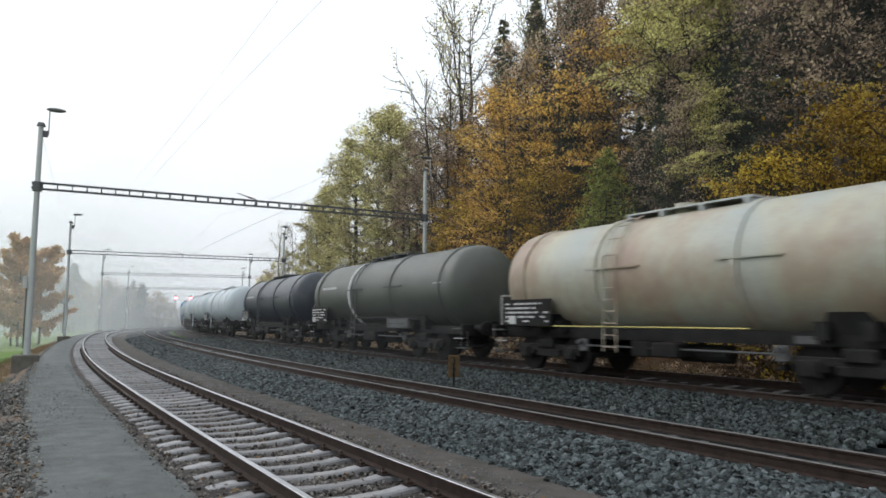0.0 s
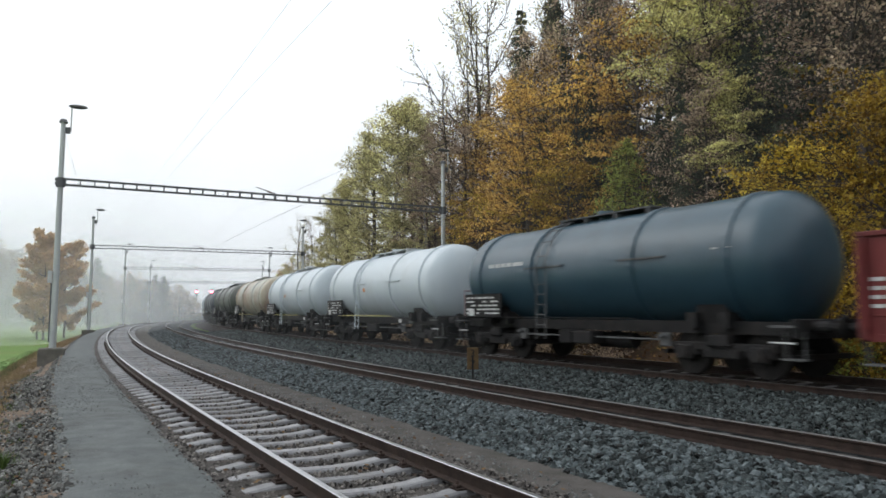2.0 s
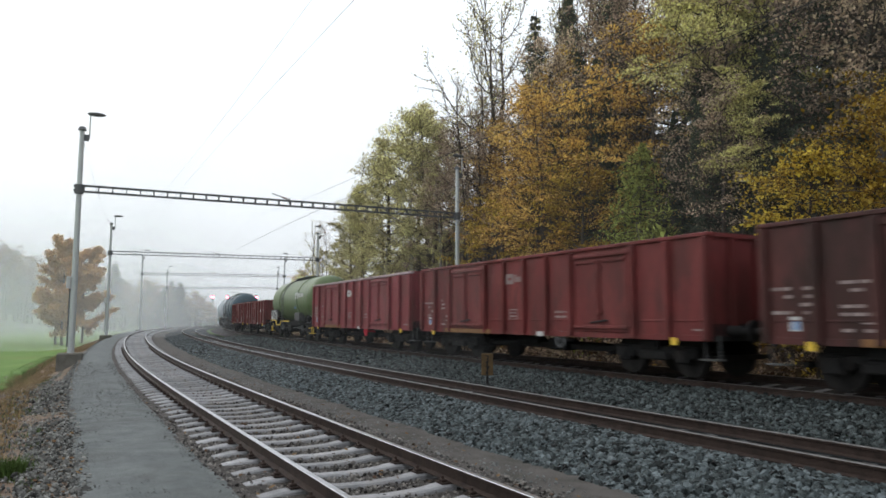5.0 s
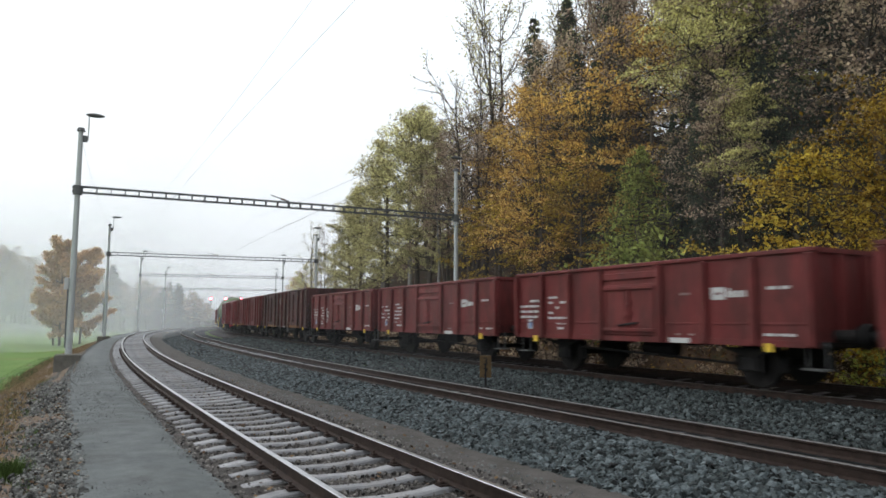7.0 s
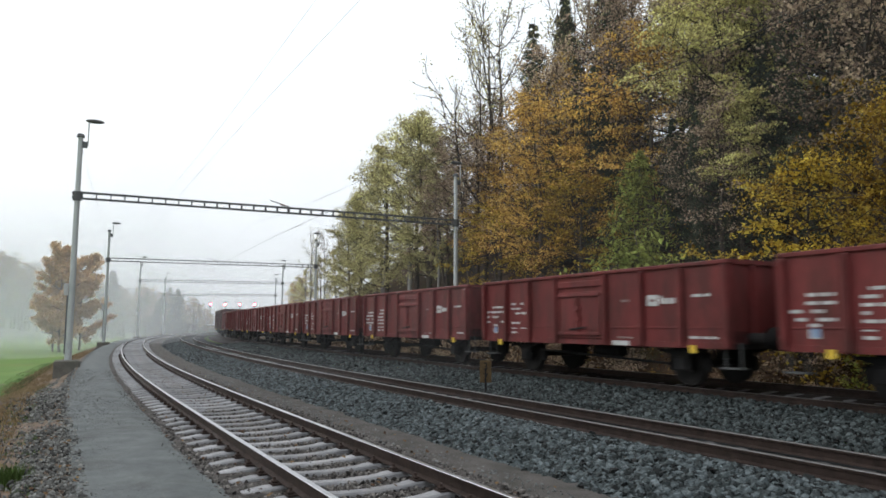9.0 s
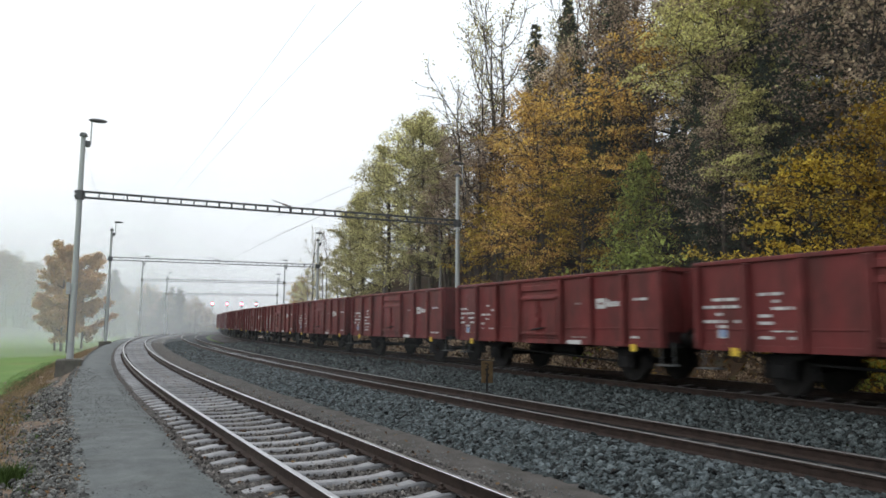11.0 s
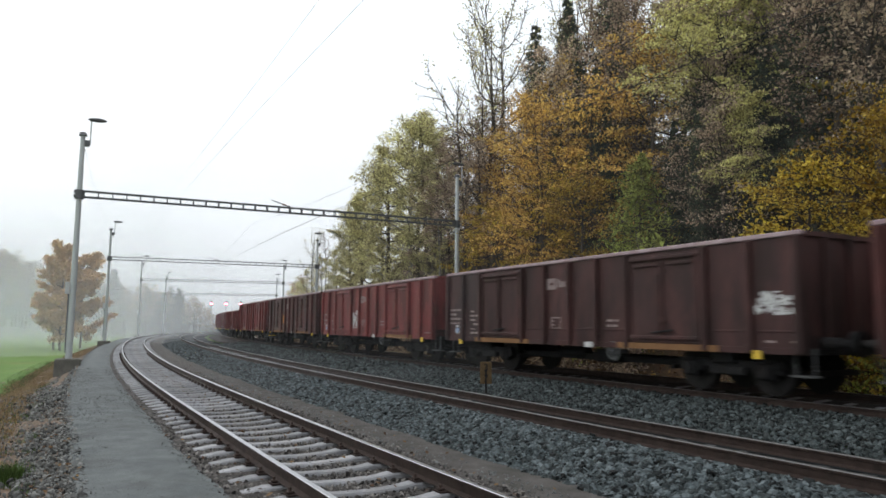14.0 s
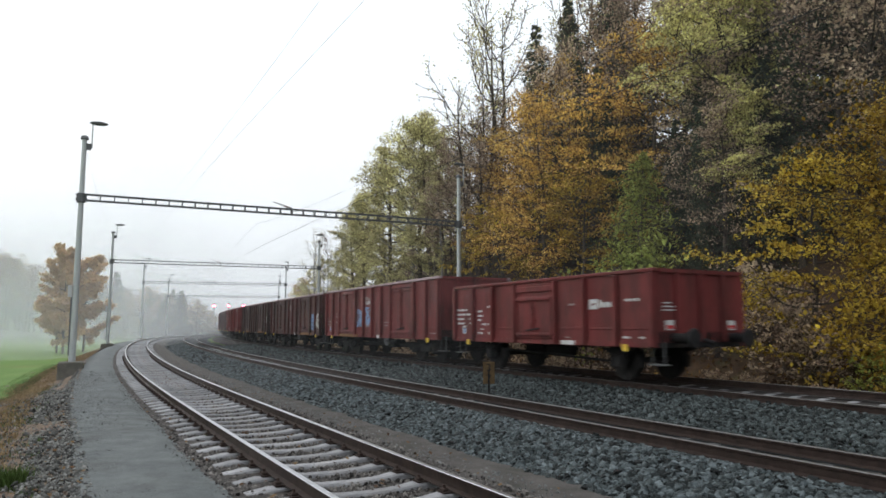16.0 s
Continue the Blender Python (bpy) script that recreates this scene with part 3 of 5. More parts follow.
def open_wagon(kind, paint, name, label, seed, top=2.56, floor_z=0.83, graffiti="", coal=False, lit_rim=False, tail=False, end_bars=False):
    """High-sided open wagon. kind 'short': two axles, one door a side; 'long': bogies, two doors a side."""
    rnd = random.Random(seed)
    lettering = FADEDMARK if kind == "long" else MARK
    w = tagged(empty(name), label, "freight wagon", "wagons of the train")
    L = 9.1 if kind == "short" else 13.0
    h, wy, th = L / 2, 1.42, 0.05
    # underframe
    bm = bmesh.new()
    box(bm, -h, h, -0.35, 0.35, 0.92, 1.14)
    for y in (-1.1, 1.1):
        box(bm, -h + 0.05, h - 0.05, y - 0.06, y + 0.06, 0.84, 1.1)
    for x in (-h + 0.08, h - 0.08):
        box(bm, x - 0.08, x + 0.08, -1.38, 1.38, 0.82, 1.2, bevel=0.02)
    if kind == "long":
        for y in (-0.55, 0.55):
            box(bm, -3.2, 3.2, y - 0.05, y + 0.05, 0.45, 0.6)
        box(bm, -1.0, -0.2, 0.3, 0.8, 0.42, 0.75, bevel=0.04)
        rod(bm, (0.4, 0.5, 0.62), (1.4, 0.5, 0.62), 0.17, sides=14)
    else:
        for x in (-1.2, 1.2):
            rod(bm, (x, -1.0, 0.8), (x, 1.0, 0.8), 0.04)
        rod(bm, (-0.5, 0.45, 0.66), (0.5, 0.45, 0.66), 0.16, sides=14)
        rod(bm, (-2.4, 0.9, 0.45), (2.4, 0.9, 0.62), 0.03)
    part("underframe", bm, BLACKIRON, w)
    # walls with thickness, open at the top
    bm = bmesh.new()
    box(bm, -h + 0.055, h - 0.055, -wy + 0.055, wy - 0.055, floor_z + 0.28, floor_z + 0.36)
    part("floor", bm, BLACKIRON, w)
    for y in (-1, 1):
        part("side_wall", boxed(-h, h, y * wy - (th if y > 0 else 0), y * wy + (0 if y > 0 else th), floor_z, top, bevel=0.01), paint, w)
        # lit rims get a paler colour in place of light from above
        part("top_rim", boxed(-h - 0.02, h + 0.02, y * wy - 0.09 * (1 if y > 0 else -1), y * (wy + 0.05), top - 0.03, top + 0.06, bevel=0.015), LITPAINT if lit_rim else paint, w)
        part("bottom_rail", boxed(-h, h, y * wy, y * (wy + 0.035), floor_z, floor_z + 0.12), paint, w)
    for x in (-1, 1):
        e = part("end_wall", boxed(x * h - (th if x > 0 else 0), x * h + (0 if x > 0 else th), -wy + 0.052, wy - 0.052, floor_z + 0.1, top - 0.003), paint, w)
        part("end_rim", boxed(x * h - 0.06, x * h + 0.06, -wy + 0.095, wy - 0.095, top - 0.04, top + 0.05), paint, w)
        for y in (-0.75, 0.0, 0.75):
            part("end_rib", boxed(x * h, x * (h + 0.09), y - 0.06, y + 0.06, floor_z + 0.12, top - 0.05, bevel=0.01), paint, e)
    # door bays and ribs
    if kind == "short":
        doors = [(-0.95, 0.95)]
        ribs = [-h + 0.08, -h + 1.25, -h + 2.4, -0.95, 0.95, h - 2.4, h - 1.25, h - 0.08]
    else:
        doors = [(-4.35, -2.1), (2.1, 4.35)]
        ribs = [-h + 0.08, -5.4, -4.35, -2.1, -1.05, 0.0, 1.05, 2.1, 4.35, 5.4, h - 0.08]
    for y in (-1, 1):
        for x in ribs:
            bm = bmesh.new()
            box(bm, x - 0.065, x + 0.065, y * wy, y * (wy + 0.11), floor_z + 0.02, top - 0.04, bevel=0.015)
            part("rib", bm, paint, w)
        for x0, x1 in doors:
            z0, z1 = floor_z + 0.14, top - (0.42 if kind == "short" else 0.1)
            d = part("door", boxed(x0 + 0.1, x1 - 0.1, y * wy, y * (wy + 0.045), z0, z1, bevel=0.012), paint, w)
            bm = bmesh.new()
            for zz in (z0 + 0.12, z1 - 0.08):
                box(bm, x0 + 0.12, x1 - 0.12, y * (wy + 0.045), y * (wy + 0.1), zz - 0.04, zz + 0.04, bevel=0.01)
            for xx in (x0 + 0.16, (x0 + x1) / 2, x1 - 0.16):
                box(bm, xx - 0.03, xx + 0.03, y * (wy + 0.045), y * (wy + 0.075), z0 + 0.16, z1 - 0.12)
            if kind == "long":
                # two leaves: short head bars and a dark joint between them
                for xm in ((x0 + x1) / 2 - 0.5, (x0 + x1) / 2 + 0.5):
                    box(bm, xm - 0.36, xm + 0.36, y * (wy + 0.045), y * (wy + 0.085), z1 - 0.26, z1 - 0.19, bevel=0.01)
            part("door_frame", bm, paint, d)
            bm = bmesh.new()
            rod(bm, ((x0 + x1) / 2 - 0.3, y * (wy + 0.1), z0 + 0.28), ((x0 + x1) / 2 + 0.3, y * (wy + 0.1), z0 + 0.22), 0.025, sides=6)
            part("latch", bm, BLACKIRON, d)
            bm = bmesh.new()
            rod(bm, ((x0 + x1) / 2 + 0.05, y * (wy + 0.09), z0 + 0.2), ((x0 + x1) / 2 + 0.05, y * (wy + 0.09), z1 - 0.15), 0.018, sides=6)
            for zz in (z0 + 0.5, z1 - 0.4):
                box(bm, (x0 + x1) / 2 - 0.08, (x0 + x1) / 2 + 0.12, y * (wy + 0.046), y * (wy + 0.11), zz - 0.05, zz + 0.05)
            part("locking_bar", bm, paint, d)
            if kind == "short":
                part("lintel", boxed(x0 + 0.08, x1 - 0.08, y * wy, y * (wy + 0.05), top - 0.3, top - 0.14, bevel=0.015), paint, d)
            elif rnd.random() < 0.6:
                part("threshold", boxed(x0 - 0.3, x1 + 0.3, y * (wy + 0.036), y * (wy + 0.06), floor_z + 0.0, floor_z + 0.13), surf_ochre, w, "ochre timber door threshold")
    # pressed stiffening creases across the panels
    for x0, x1 in zip(ribs[:-1], ribs[1:]):
        if any(a - 0.2 < x0 and x1 < b + 0.2 for a, b in doors):
            continue
        bm = bmesh.new()
        for zz in (floor_z + 0.42,):
            box(bm, x0 + 0.1, x1 - 0.1, wy, wy + 0.014, zz - 0.02, zz + 0.02, bevel=0.006)
        part("panel_crease", bm, paint, w)
    # running gear
    if kind == "short":
        for x in (-2.9, 2.9):
            ws = wheelset(w, x, 0.47)
            for y in (-1.02, 1.02):
                bm = bmesh.new()
                box(bm, x - 0.17, x + 0.17, y - 0.1, y + 0.1, 0.32, 0.62, bevel=0.03)
                for k in range(5):
                    box(bm, x - 0.62 + k * 0.1, x + 0.62 - k * 0.1, y - 0.05, y + 0.05, 0.62 + 0.03 * (4 - k), 0.655 + 0.03 * (4 - k))
                for sg in (-1, 1):
                    rod(bm, (x + sg * 0.55, y, 0.74), (x + sg * 0.8, y, 0.9), 0.03, sides=6)
                    box(bm, x + sg * 0.2 - 0.05, x + sg * 0.2 + 0.03, y - 0.03, y + 0.03, 0.3, 0.9)
                part("axle_guard", bm, BLACKIRON, w)
            for sg in (-1, 1):
                for y in (-0.75, 0.75):
                    bm = bmesh.new()
                    box(bm, x + sg * 0.53 - 0.05, x + sg * 0.53 + 0.05, y - 0.07, y + 0.07, 0.3, 0.62, bevel=0.02)
                    rod(bm, (x + sg * 0.55, y, 0.5), (x + sg * 0.62, y, 0.95), 0.025, sides=6)
                    part("brake_block", bm, BLACKIRON, w)
    else:
        for x in (-4.5, 4.5):
            bogie(w, x)
        hw = bmesh.new()
        for k in range(14):
            a0, a1 = k / 14 * math.tau, (k + 1) / 14 * math.tau
            rod(hw, (-1.6 + 0.2 * math.cos(a0), 1.42, 0.74 + 0.2 * math.sin(a0)), (-1.6 + 0.2 * math.cos(a1), 1.42, 0.74 + 0.2 * math.sin(a1)), 0.032, sides=6)
        for a0 in (0.4, 2.5, 4.6):
            rod(hw, (-1.6, 1.42, 0.72), (-1.6 + 0.2 * math.cos(a0), 1.42, 0.74 + 0.2 * math.sin(a0)), 0.03, sides=5)
        rod(hw, (-1.6, 1.0, 0.72), (-1.6, 1.44, 0.72), 0.04, sides=8)
        part("brake_wheel", hw, DULLRED if lit_rim and not coal and floor_z < 0.84 and paint is BRIGHTRED else GREYIRON, w)
    for x in (-h, h):
        buffers(w, x)
    for x in (h - 0.95, -h + 0.95):
        part("corner_hook", boxed(x - 0.075, x + 0.075, wy + 0.02, wy + 0.06, floor_z - 0.1, floor_z + 0.06), YELLOW, w, "yellow lashing bracket")
    # lettering
    y = wy + 0.004
    zt = floor_z
    yr = y
    bars(w, h - 1.05, h - 0.2, zt + 0.5, zt + 1.08, yr, 4, seed=seed, material=lettering)
    part("number_panel", boxed(h - 0.75, h - 0.55, yr, yr + 0.006, zt + 0.24, zt + 0.5), MARK, w)
    part("blue_panel", boxed(h - 0.73, h - 0.6, yr + 0.006, yr + 0.01, zt + 0.26, zt + 0.42), BLUEMARK, w)
    bars(w, h - 2.2, h - 1.5, zt + 0.2, zt + 1.15, yr, 7, seed=seed + 1, fill=0.55, material=lettering)
    if kind == "short":
        emblem(w, -2.32, zt + 1.02, yr, lettering, 0.95)
        bars(w, -1.75, -1.5, zt + 0.98, zt + 1.1, yr, 1, seed=seed + 5, fill=1, material=FADEDMARK)
        bars(w, -1.9, -1.35, zt + 0.14, zt + 0.24, yr, 1, seed=seed + 6, fill=0.7, material=FADEDMARK)
        bars(w, -4.05, -3.6, zt + 1.02, zt + 1.16, yr, 1, seed=seed + 2, fill=1, material=lettering)
        bars(w, -4.2, -3.5, zt + 0.16, zt + 0.28, yr, 1, seed=seed + 3, material=lettering)
        part("label_panel", boxed(-1.75, -1.2, yr + 0.034, yr + 0.04, zt + 0.01, zt + 0.115), MARK, w)
    else:
        emblem(w, 0.95, zt + 1.62, yr, MARK if paint is BRIGHTRED else lettering, 1.15)
        bm = bmesh.new()
        for zz in (zt + 0.42, zt + 0.7):
            box(bm, 0.38, 0.8, yr, yr + 0.005, zz, zz + 0.03)
        for xx in (0.38, 0.77):
            box(bm, xx, xx + 0.03, yr, yr + 0.005, zt + 0.45, zt + 0.7)
        part("inspection_frame", bm, lettering, w)
        bars(w, 0.43, 0.75, zt + 0.48, zt + 0.68, yr, 2, seed=seed + 9, material=lettering)
        bars(w, -1.85, -1.4, zt + 0.45, zt + 0.7, yr, 2, seed=seed + 4, fill=1, material=lettering)
        bars(w, -h + 0.2, -h + 0.8, zt + 0.18, zt + 0.28, yr, 1, seed=seed + 3, material=lettering)
        part("label_panel", boxed(-0.9, -0.6, yr + 0.034, yr + 0.04, zt - 0.02, zt + 0.11), MARK, w)
    for spot in graffiti.split():
        col, gx, gz, gw, gh = spot.split(",")
        m = {"w": MARK, "b": BLUEMARK, "o": ORANGEMARK, "y": YELLOW}[col]
        gx, gz, gw, gh = float(gx), zt + float(gz), float(gw), float(gh)
        bm = bmesh.new()
        for k in range(44):
            edge = k % 4 if k < 8 else -1
            px = gx + gw * (rnd.uniform(-0.36, 0.36) if edge < 2 else 0.4 * (2 * edge - 5))
            pz = gz + gh * (rnd.uniform(-0.36, 0.36) if edge < 0 or edge > 1 else 0.4 * (2 * edge - 1))
            tilt = rnd.uniform(-8, 8) + (0 if edge in (0, 1) else 90 if edge > 1 else rnd.uniform(-90, 90))
            r = Matrix.Translation((px, y + 0.002 + 0.0002 * k, pz)) @ pose(0, 0, 0, 0, tilt, 0)
            bmesh.ops.create_cube(bm, size=1.0, matrix=r @ Matrix.Diagonal((gh * rnd.uniform(0.12, 0.32), 0.003, rnd.uniform(0.03, 0.08), 1)))
        scrawl = part("graffiti", bm, m, w, "sprayed graffiti patch")
        scrawl["kind"] = "stuff"
    if coal:
        bm = bmesh.new()
        bmesh.ops.create_grid(bm, x_segments=40, y_segments=12, size=1, matrix=Matrix.Diagonal((h - 0.06, wy - 0.06, 1, 1)))
        for v in bm.verts:
            v.co.z = top - 0.14 + 0.26 * (0.5 + 0.5 * math.cos(v.co.x * math.tau / 4.3)) * (1 - (v.co.y / wy) ** 2) + rnd.uniform(-0.03, 0.03)
        part("load", bm, COAL, w, "heaped black coal")
    if end_bars:
        for yy in (0.8,):
            tube("grab_rail", [(-h - 0.1, yy, 1.5), (-h - 0.2, yy, 1.55), (-h - 0.2, yy, 2.25), (-h - 0.1, yy, 2.3)], 0.022, YELLOW, w)
        tube("end_step", [(-h - 0.12, 0.4, 0.55), (-h - 0.12, 1.2, 0.55)], 0.03, YELLOW, w)
    if tail:
        for yy in (-1.0, 1.0):
            part("tail_plate", boxed(-h - 0.02, -h - 0.005, yy - 0.13, yy + 0.13, 1.22, 1.44), MARK, w, "white and red tail plate")
            part("tail_patch", boxed(-h - 0.026, -h - 0.021, yy - 0.1, yy + 0.1, 1.25, 1.33), REDMARK, w)
        bm = bmesh.new()
        for k in range(3):
            box(bm, -h - 0.012, -h - 0.004, 0.7 + 0.12 * k, 1.2, 1.66 + 0.08 * k, 1.685 + 0.08 * k)
        part("end_lettering", bm, MARK, w)
    return w


surf_ochre = surf("ochre_threshold", (0.15, 0.075, 0.035), (0.22, 0.12, 0.055), 3, 0.7, stain=(0.1, 0.05, 0.03))


def tank_wagon(paint, name, label, seed, L=12.2, radius=1.4, axis=2.37, band=None, sign=True, style="white", yellow_rail=False):
    """Bogie tank wagon: barrel with domed ends on an underframe."""
    w = tagged(empty(name), label, "tank wagon", "wagons of the train")
    h = L / 2
    bm = bmesh.new()
    rings, seg = [], 40
    prof = [(-h, 0.0)]
    for k in range(1, 9):
        a = k / 8 * math.pi / 2
        prof.append((-h + 0.62 * (1 - math.cos(a)), radius * math.sin(a) ** 0.72))
    prof += [(-h + 0.62 + (L - 1.24) * k / 10, radius) for k in range(1, 10)]
    prof += [(-x, r) for x, r in reversed(prof[:9])]
    for x, r in prof:
        if r == 0:
            rings.append([bm.verts.new((x, 0, axis))])
        else:
            rings.append([bm.verts.new((x, r * math.cos(i / seg * math.tau), axis + r * math.sin(i / seg * math.tau))) for i in range(seg)])
    for a, b in zip(rings[:-1], rings[1:]):
        for i in range(seg):
            j = (i + 1) % seg
            vs = [a[0], b[j], b[i]] if len(a) == 1 else [a[i], a[j], b[0]] if len(b) == 1 else [a[i], a[j], b[j], b[i]]
            bm.faces.new(vs)
    bmesh.ops.recalc_face_normals(bm, faces=bm.faces)
    for f in bm.faces:
        f.smooth = True
    barrel = part("barrel", bm, paint, w, "welded cylindrical tank")
    xs = (-h + 1.1, -1.9, 1.9, h - 1.1) if style != "green" else (-2.4, 2.4)
    for x in xs:
        bm = bmesh.new()
        o = [[], [], [], []]
        for i in range(seg):
            a = i / seg * math.tau
            for q, (dx, rr) in enumerate(((-0.09, radius - 0.01), (-0.07, radius + 0.05), (0.07, radius + 0.05), (0.09, radius - 0.01))):
                o[q].append(bm.verts.new((x + dx, rr * math.cos(a), axis + rr * math.sin(a))))
        for p0, p1 in zip(o[:-1], o[1:]):
            for i in range(seg):
                bm.faces.new((p0[i], p0[(i + 1) % seg], p1[(i + 1) % seg], p1[i]))
        bmesh.ops.recalc_face_normals(bm, faces=bm.faces)
        part("hoop", bm, band if (band and x == 1.9) else paint, barrel)
    # top walkway with hatch and rails
    bm = bmesh.new()
    zt = axis + radius
    box(bm, -1.7, 1.7, -0.45, 0.45, zt + 0.06, zt + 0.1)
    for x in (-1.6, -0.5, 0.6, 1.6):
        box(bm, x - 0.04, x + 0.04, -0.5, 0.5, zt - 0.12, zt + 0.07)
    part("walkway", bm, GALV if style == "white" else GREYIRON, w)
    part("hatch", rodded((0.3, 0, zt - 0.05), (0.3, 0, zt + 0.22), 0.26, 0.24, 16), paint, w)
    # side ladder
    lad = bmesh.new()
    lx = 1.35
    for dx in (-0.2, 0.2):
        pts = [(lx + dx, 1.46, 0.6), (lx + dx, 1.44, 1.95)] + [(lx + dx, (radius + 0.08) * math.cos(a), axis + (radius + 0.08) * math.sin(a)) for a in (0.15, 0.45, 0.75, 1.0, 1.25)]
        for a, b in zip(pts[:-1], pts[1:]):
            rod(lad, a, b, 0.02, sides=6)
    for k in range(6):
        rod(lad, (lx - 0.2, 1.45, 0.7 + 0.27 * k), (lx + 0.2, 1.45, 0.7 + 0.27 * k), 0.015, sides=5)
    for a in (0.3, 0.6, 0.9, 1.15):
        rod(lad, (lx - 0.2, (radius + 0.08) * math.cos(a), axis + (radius + 0.08) * math.sin(a)), (lx + 0.2, (radius + 0.08) * math.cos(a), axis + (radius + 0.08) * math.sin(a)), 0.015, sides=5)
    part("ladder", lad, paint if style == "white" else GREYIRON, w)
    for x0, x1 in ((0.5, 2.1), (-2.9, -1.5)) if style != "green" else ((0.9, 2.0),):
        part("drip_rail", boxed(x0, x1, radius - 0.01, radius + 0.05, axis + 0.12, axis + 0.16), paint if style == "white" else GREYIRON, barrel)
    # underframe, saddles, pipes
    e = h + 0.35
    bm = bmesh.new()
    for y in (-0.9, 0.9):
        box(bm, -e, e, y - 0.07, y + 0.07, 0.86, 1.12)
    box(bm, -e, e, -0.22, 0.22, 0.88, 1.1)
    for x in (-e + 0.06, e - 0.06):
        box(bm, x - 0.08, x + 0.08, -1.35, 1.35, 0.82, 1.18, bevel=0.02)
    for x in (-4.2, -3.4, 3.4, 4.2):
        box(bm, x - 0.12, x + 0.12, -1.2, 1.2, 0.98, 1.3)
    rod(bm, (-1.2, 0.55, 0.62), (0.0, 0.55, 0.62), 0.19, sides=14)
    rod(bm, (0, 0, 0.95), (0, 0, 0.5), 0.12, sides=10)
    rod(bm, (0, -1.1, 0.62), (0, 1.2, 0.62), 0.08, sides=10)
    box(bm, 0.5, 1.0, 0.6, 1.15, 0.5, 0.85, bevel=0.03)
    part("underframe", bm, BLACKIRON, w)
    bm = bmesh.new()
    for x in (-2.6, 2.6):
        rod(bm, (x, 1.0, 0.78), (x, 1.3, 0.78), 0.05, sides=10)
        box(bm, x - 0.14, x + 0.14, 1.02, 1.12, 0.56, 0.86, bevel=0.02)
    rod(bm, (-2.6, 1.08, 0.7), (2.6, 1.08, 0.7), 0.022, sides=6)
    part("brake_rigging", bm, GREYIRON, w)
    part("valve_box", boxed(-0.35, 0.35, 0.75, 1.25, 0.52, 0.84, bevel=0.03), BLACKIRON, w)
    for x in (-e, e):
        sg = 1 if x > 0 else -1
        part("foot_board", boxed(x - sg * 0.55, x - sg * 0.05, 1.2, 1.4, 1.02, 1.06), GREYIRON, w)
        part("shunter_handle", rodded((x - sg * 0.1, 1.3, 0.74), (x - sg * 0.6, 1.3, 0.74), 0.018, sides=6), YELLOW if style == "green" else MARK, w)
    for x in (-3.8, 3.8):
        for y in (-1, 1):
            bm = bmesh.new()
            q = [bm.verts.new(c) for c in ((x - 0.5, y * 0.98, 1.08), (x + 0.5, y * 0.98, 1.08), (x + 0.3, y * 1.08, axis - 0.82), (x - 0.3, y * 1.08, axis - 0.82))]
            bm.faces.new(q)
            r = bmesh.ops.extrude_face_region(bm, geom=list(bm.faces))
            for v in [g for g in r["geom"] if isinstance(g, bmesh.types.BMVert)]:
                v.co.y *= 0.8
            bmesh.ops.recalc_face_normals(bm, faces=bm.faces)
            part("saddle", bm, BLACKIRON, w)
    part("hand_rail", rodded((-h + 3.6, 1.33, 1.16), (h - 1.6, 1.33, 1.16), 0.014, sides=6), PALEYELLOW if yellow_rail else MARK if style == "white" else BLACKIRON, w, "thin painted side rail")
    if sign:
        b = part("sign_board", boxed(h - 2.25, h - 0.25, 1.36, 1.40, 1.16, 1.86), GREYIRON if style == "green" else BLACKIRON, w, "dark data panel with white lettering")
        bars(w, h - 2.15, h - 0.35, 1.22, 1.8, 1.402, 5, seed=seed, fill=0.72)
        part("placard", boxed(h - 0.8, h - 0.5, 1.41, 1.414, 1.2, 1.42), MARK, w, "white placard")
    if style == "white":
        if not paint.name.startswith("cream"):
            part("hazard_placard", boxed(0.6, 0.8, radius - 0.03, radius + 0.006, axis - 0.2, axis - 0.04), ORANGEMARK, barrel, "faded orange hazard placard")
            part("solebar_plate", boxed(-2.2, -1.95, 0.975, 0.99, 0.9, 1.04), MARK, w)
        part("solebar_plate", boxed(-3.2, -2.8, 0.975, 0.99, 0.9, 1.04), GREYIRON, w)
    if style == "dark":
        bars(w, h - 3.3, h - 1.6, axis + 0.0, axis + 0.5, radius - 0.03, 1, seed=seed + 1, fill=1)
        bars(w, -h + 0.9, -h + 1.4, axis + 0.1, axis + 0.25, radius + 0.008, 2, seed=seed + 2)
    if band:
        part("walk_board", boxed(-4.6, 1.2, 1.28, 1.34, 1.36, 1.42), BLACKIRON, w)
        part("side_chute", boxed(-3.3, -1.6, 0.95, 1.34, 1.0, 1.36, bevel=0.03), GREYIRON, w)
    if style == "green":
        part("emblem", boxed(-2.7, -2.0, radius - 0.05, radius + 0.008, axis + 0.06, axis + 0.44), MARK, barrel)
        bars(w, -4.0, -2.8, axis + 0.02, axis + 0.5, radius + 0.006, 1, seed=seed + 2, fill=1)
        bars(w, -2.2, -1.7, axis - 0.6, axis - 0.3, radius - 0.02, 1, seed=seed + 3, material=BLUEMARK, fill=1)
        part("equipment_box", boxed(-2.9, -1.7, 0.9, 1.36, 1.12, 1.62, bevel=0.03), GREYIRON, w)
        tube("safety_rail", [(4.9, 1.4, 1.15), (3.6, 1.4, 1.15), (3.2, 1.4, 0.85), (2.2, 1.4, 0.85), (1.9, 1.4, 1.1), (-0.5, 1.4, 1.1)], 0.03, YELLOW, w)
    for x in (-4.0, 4.0):
        bogie(w, x)
    for x in (-e, e):
        buffers(w, x, yellow=style == "green")
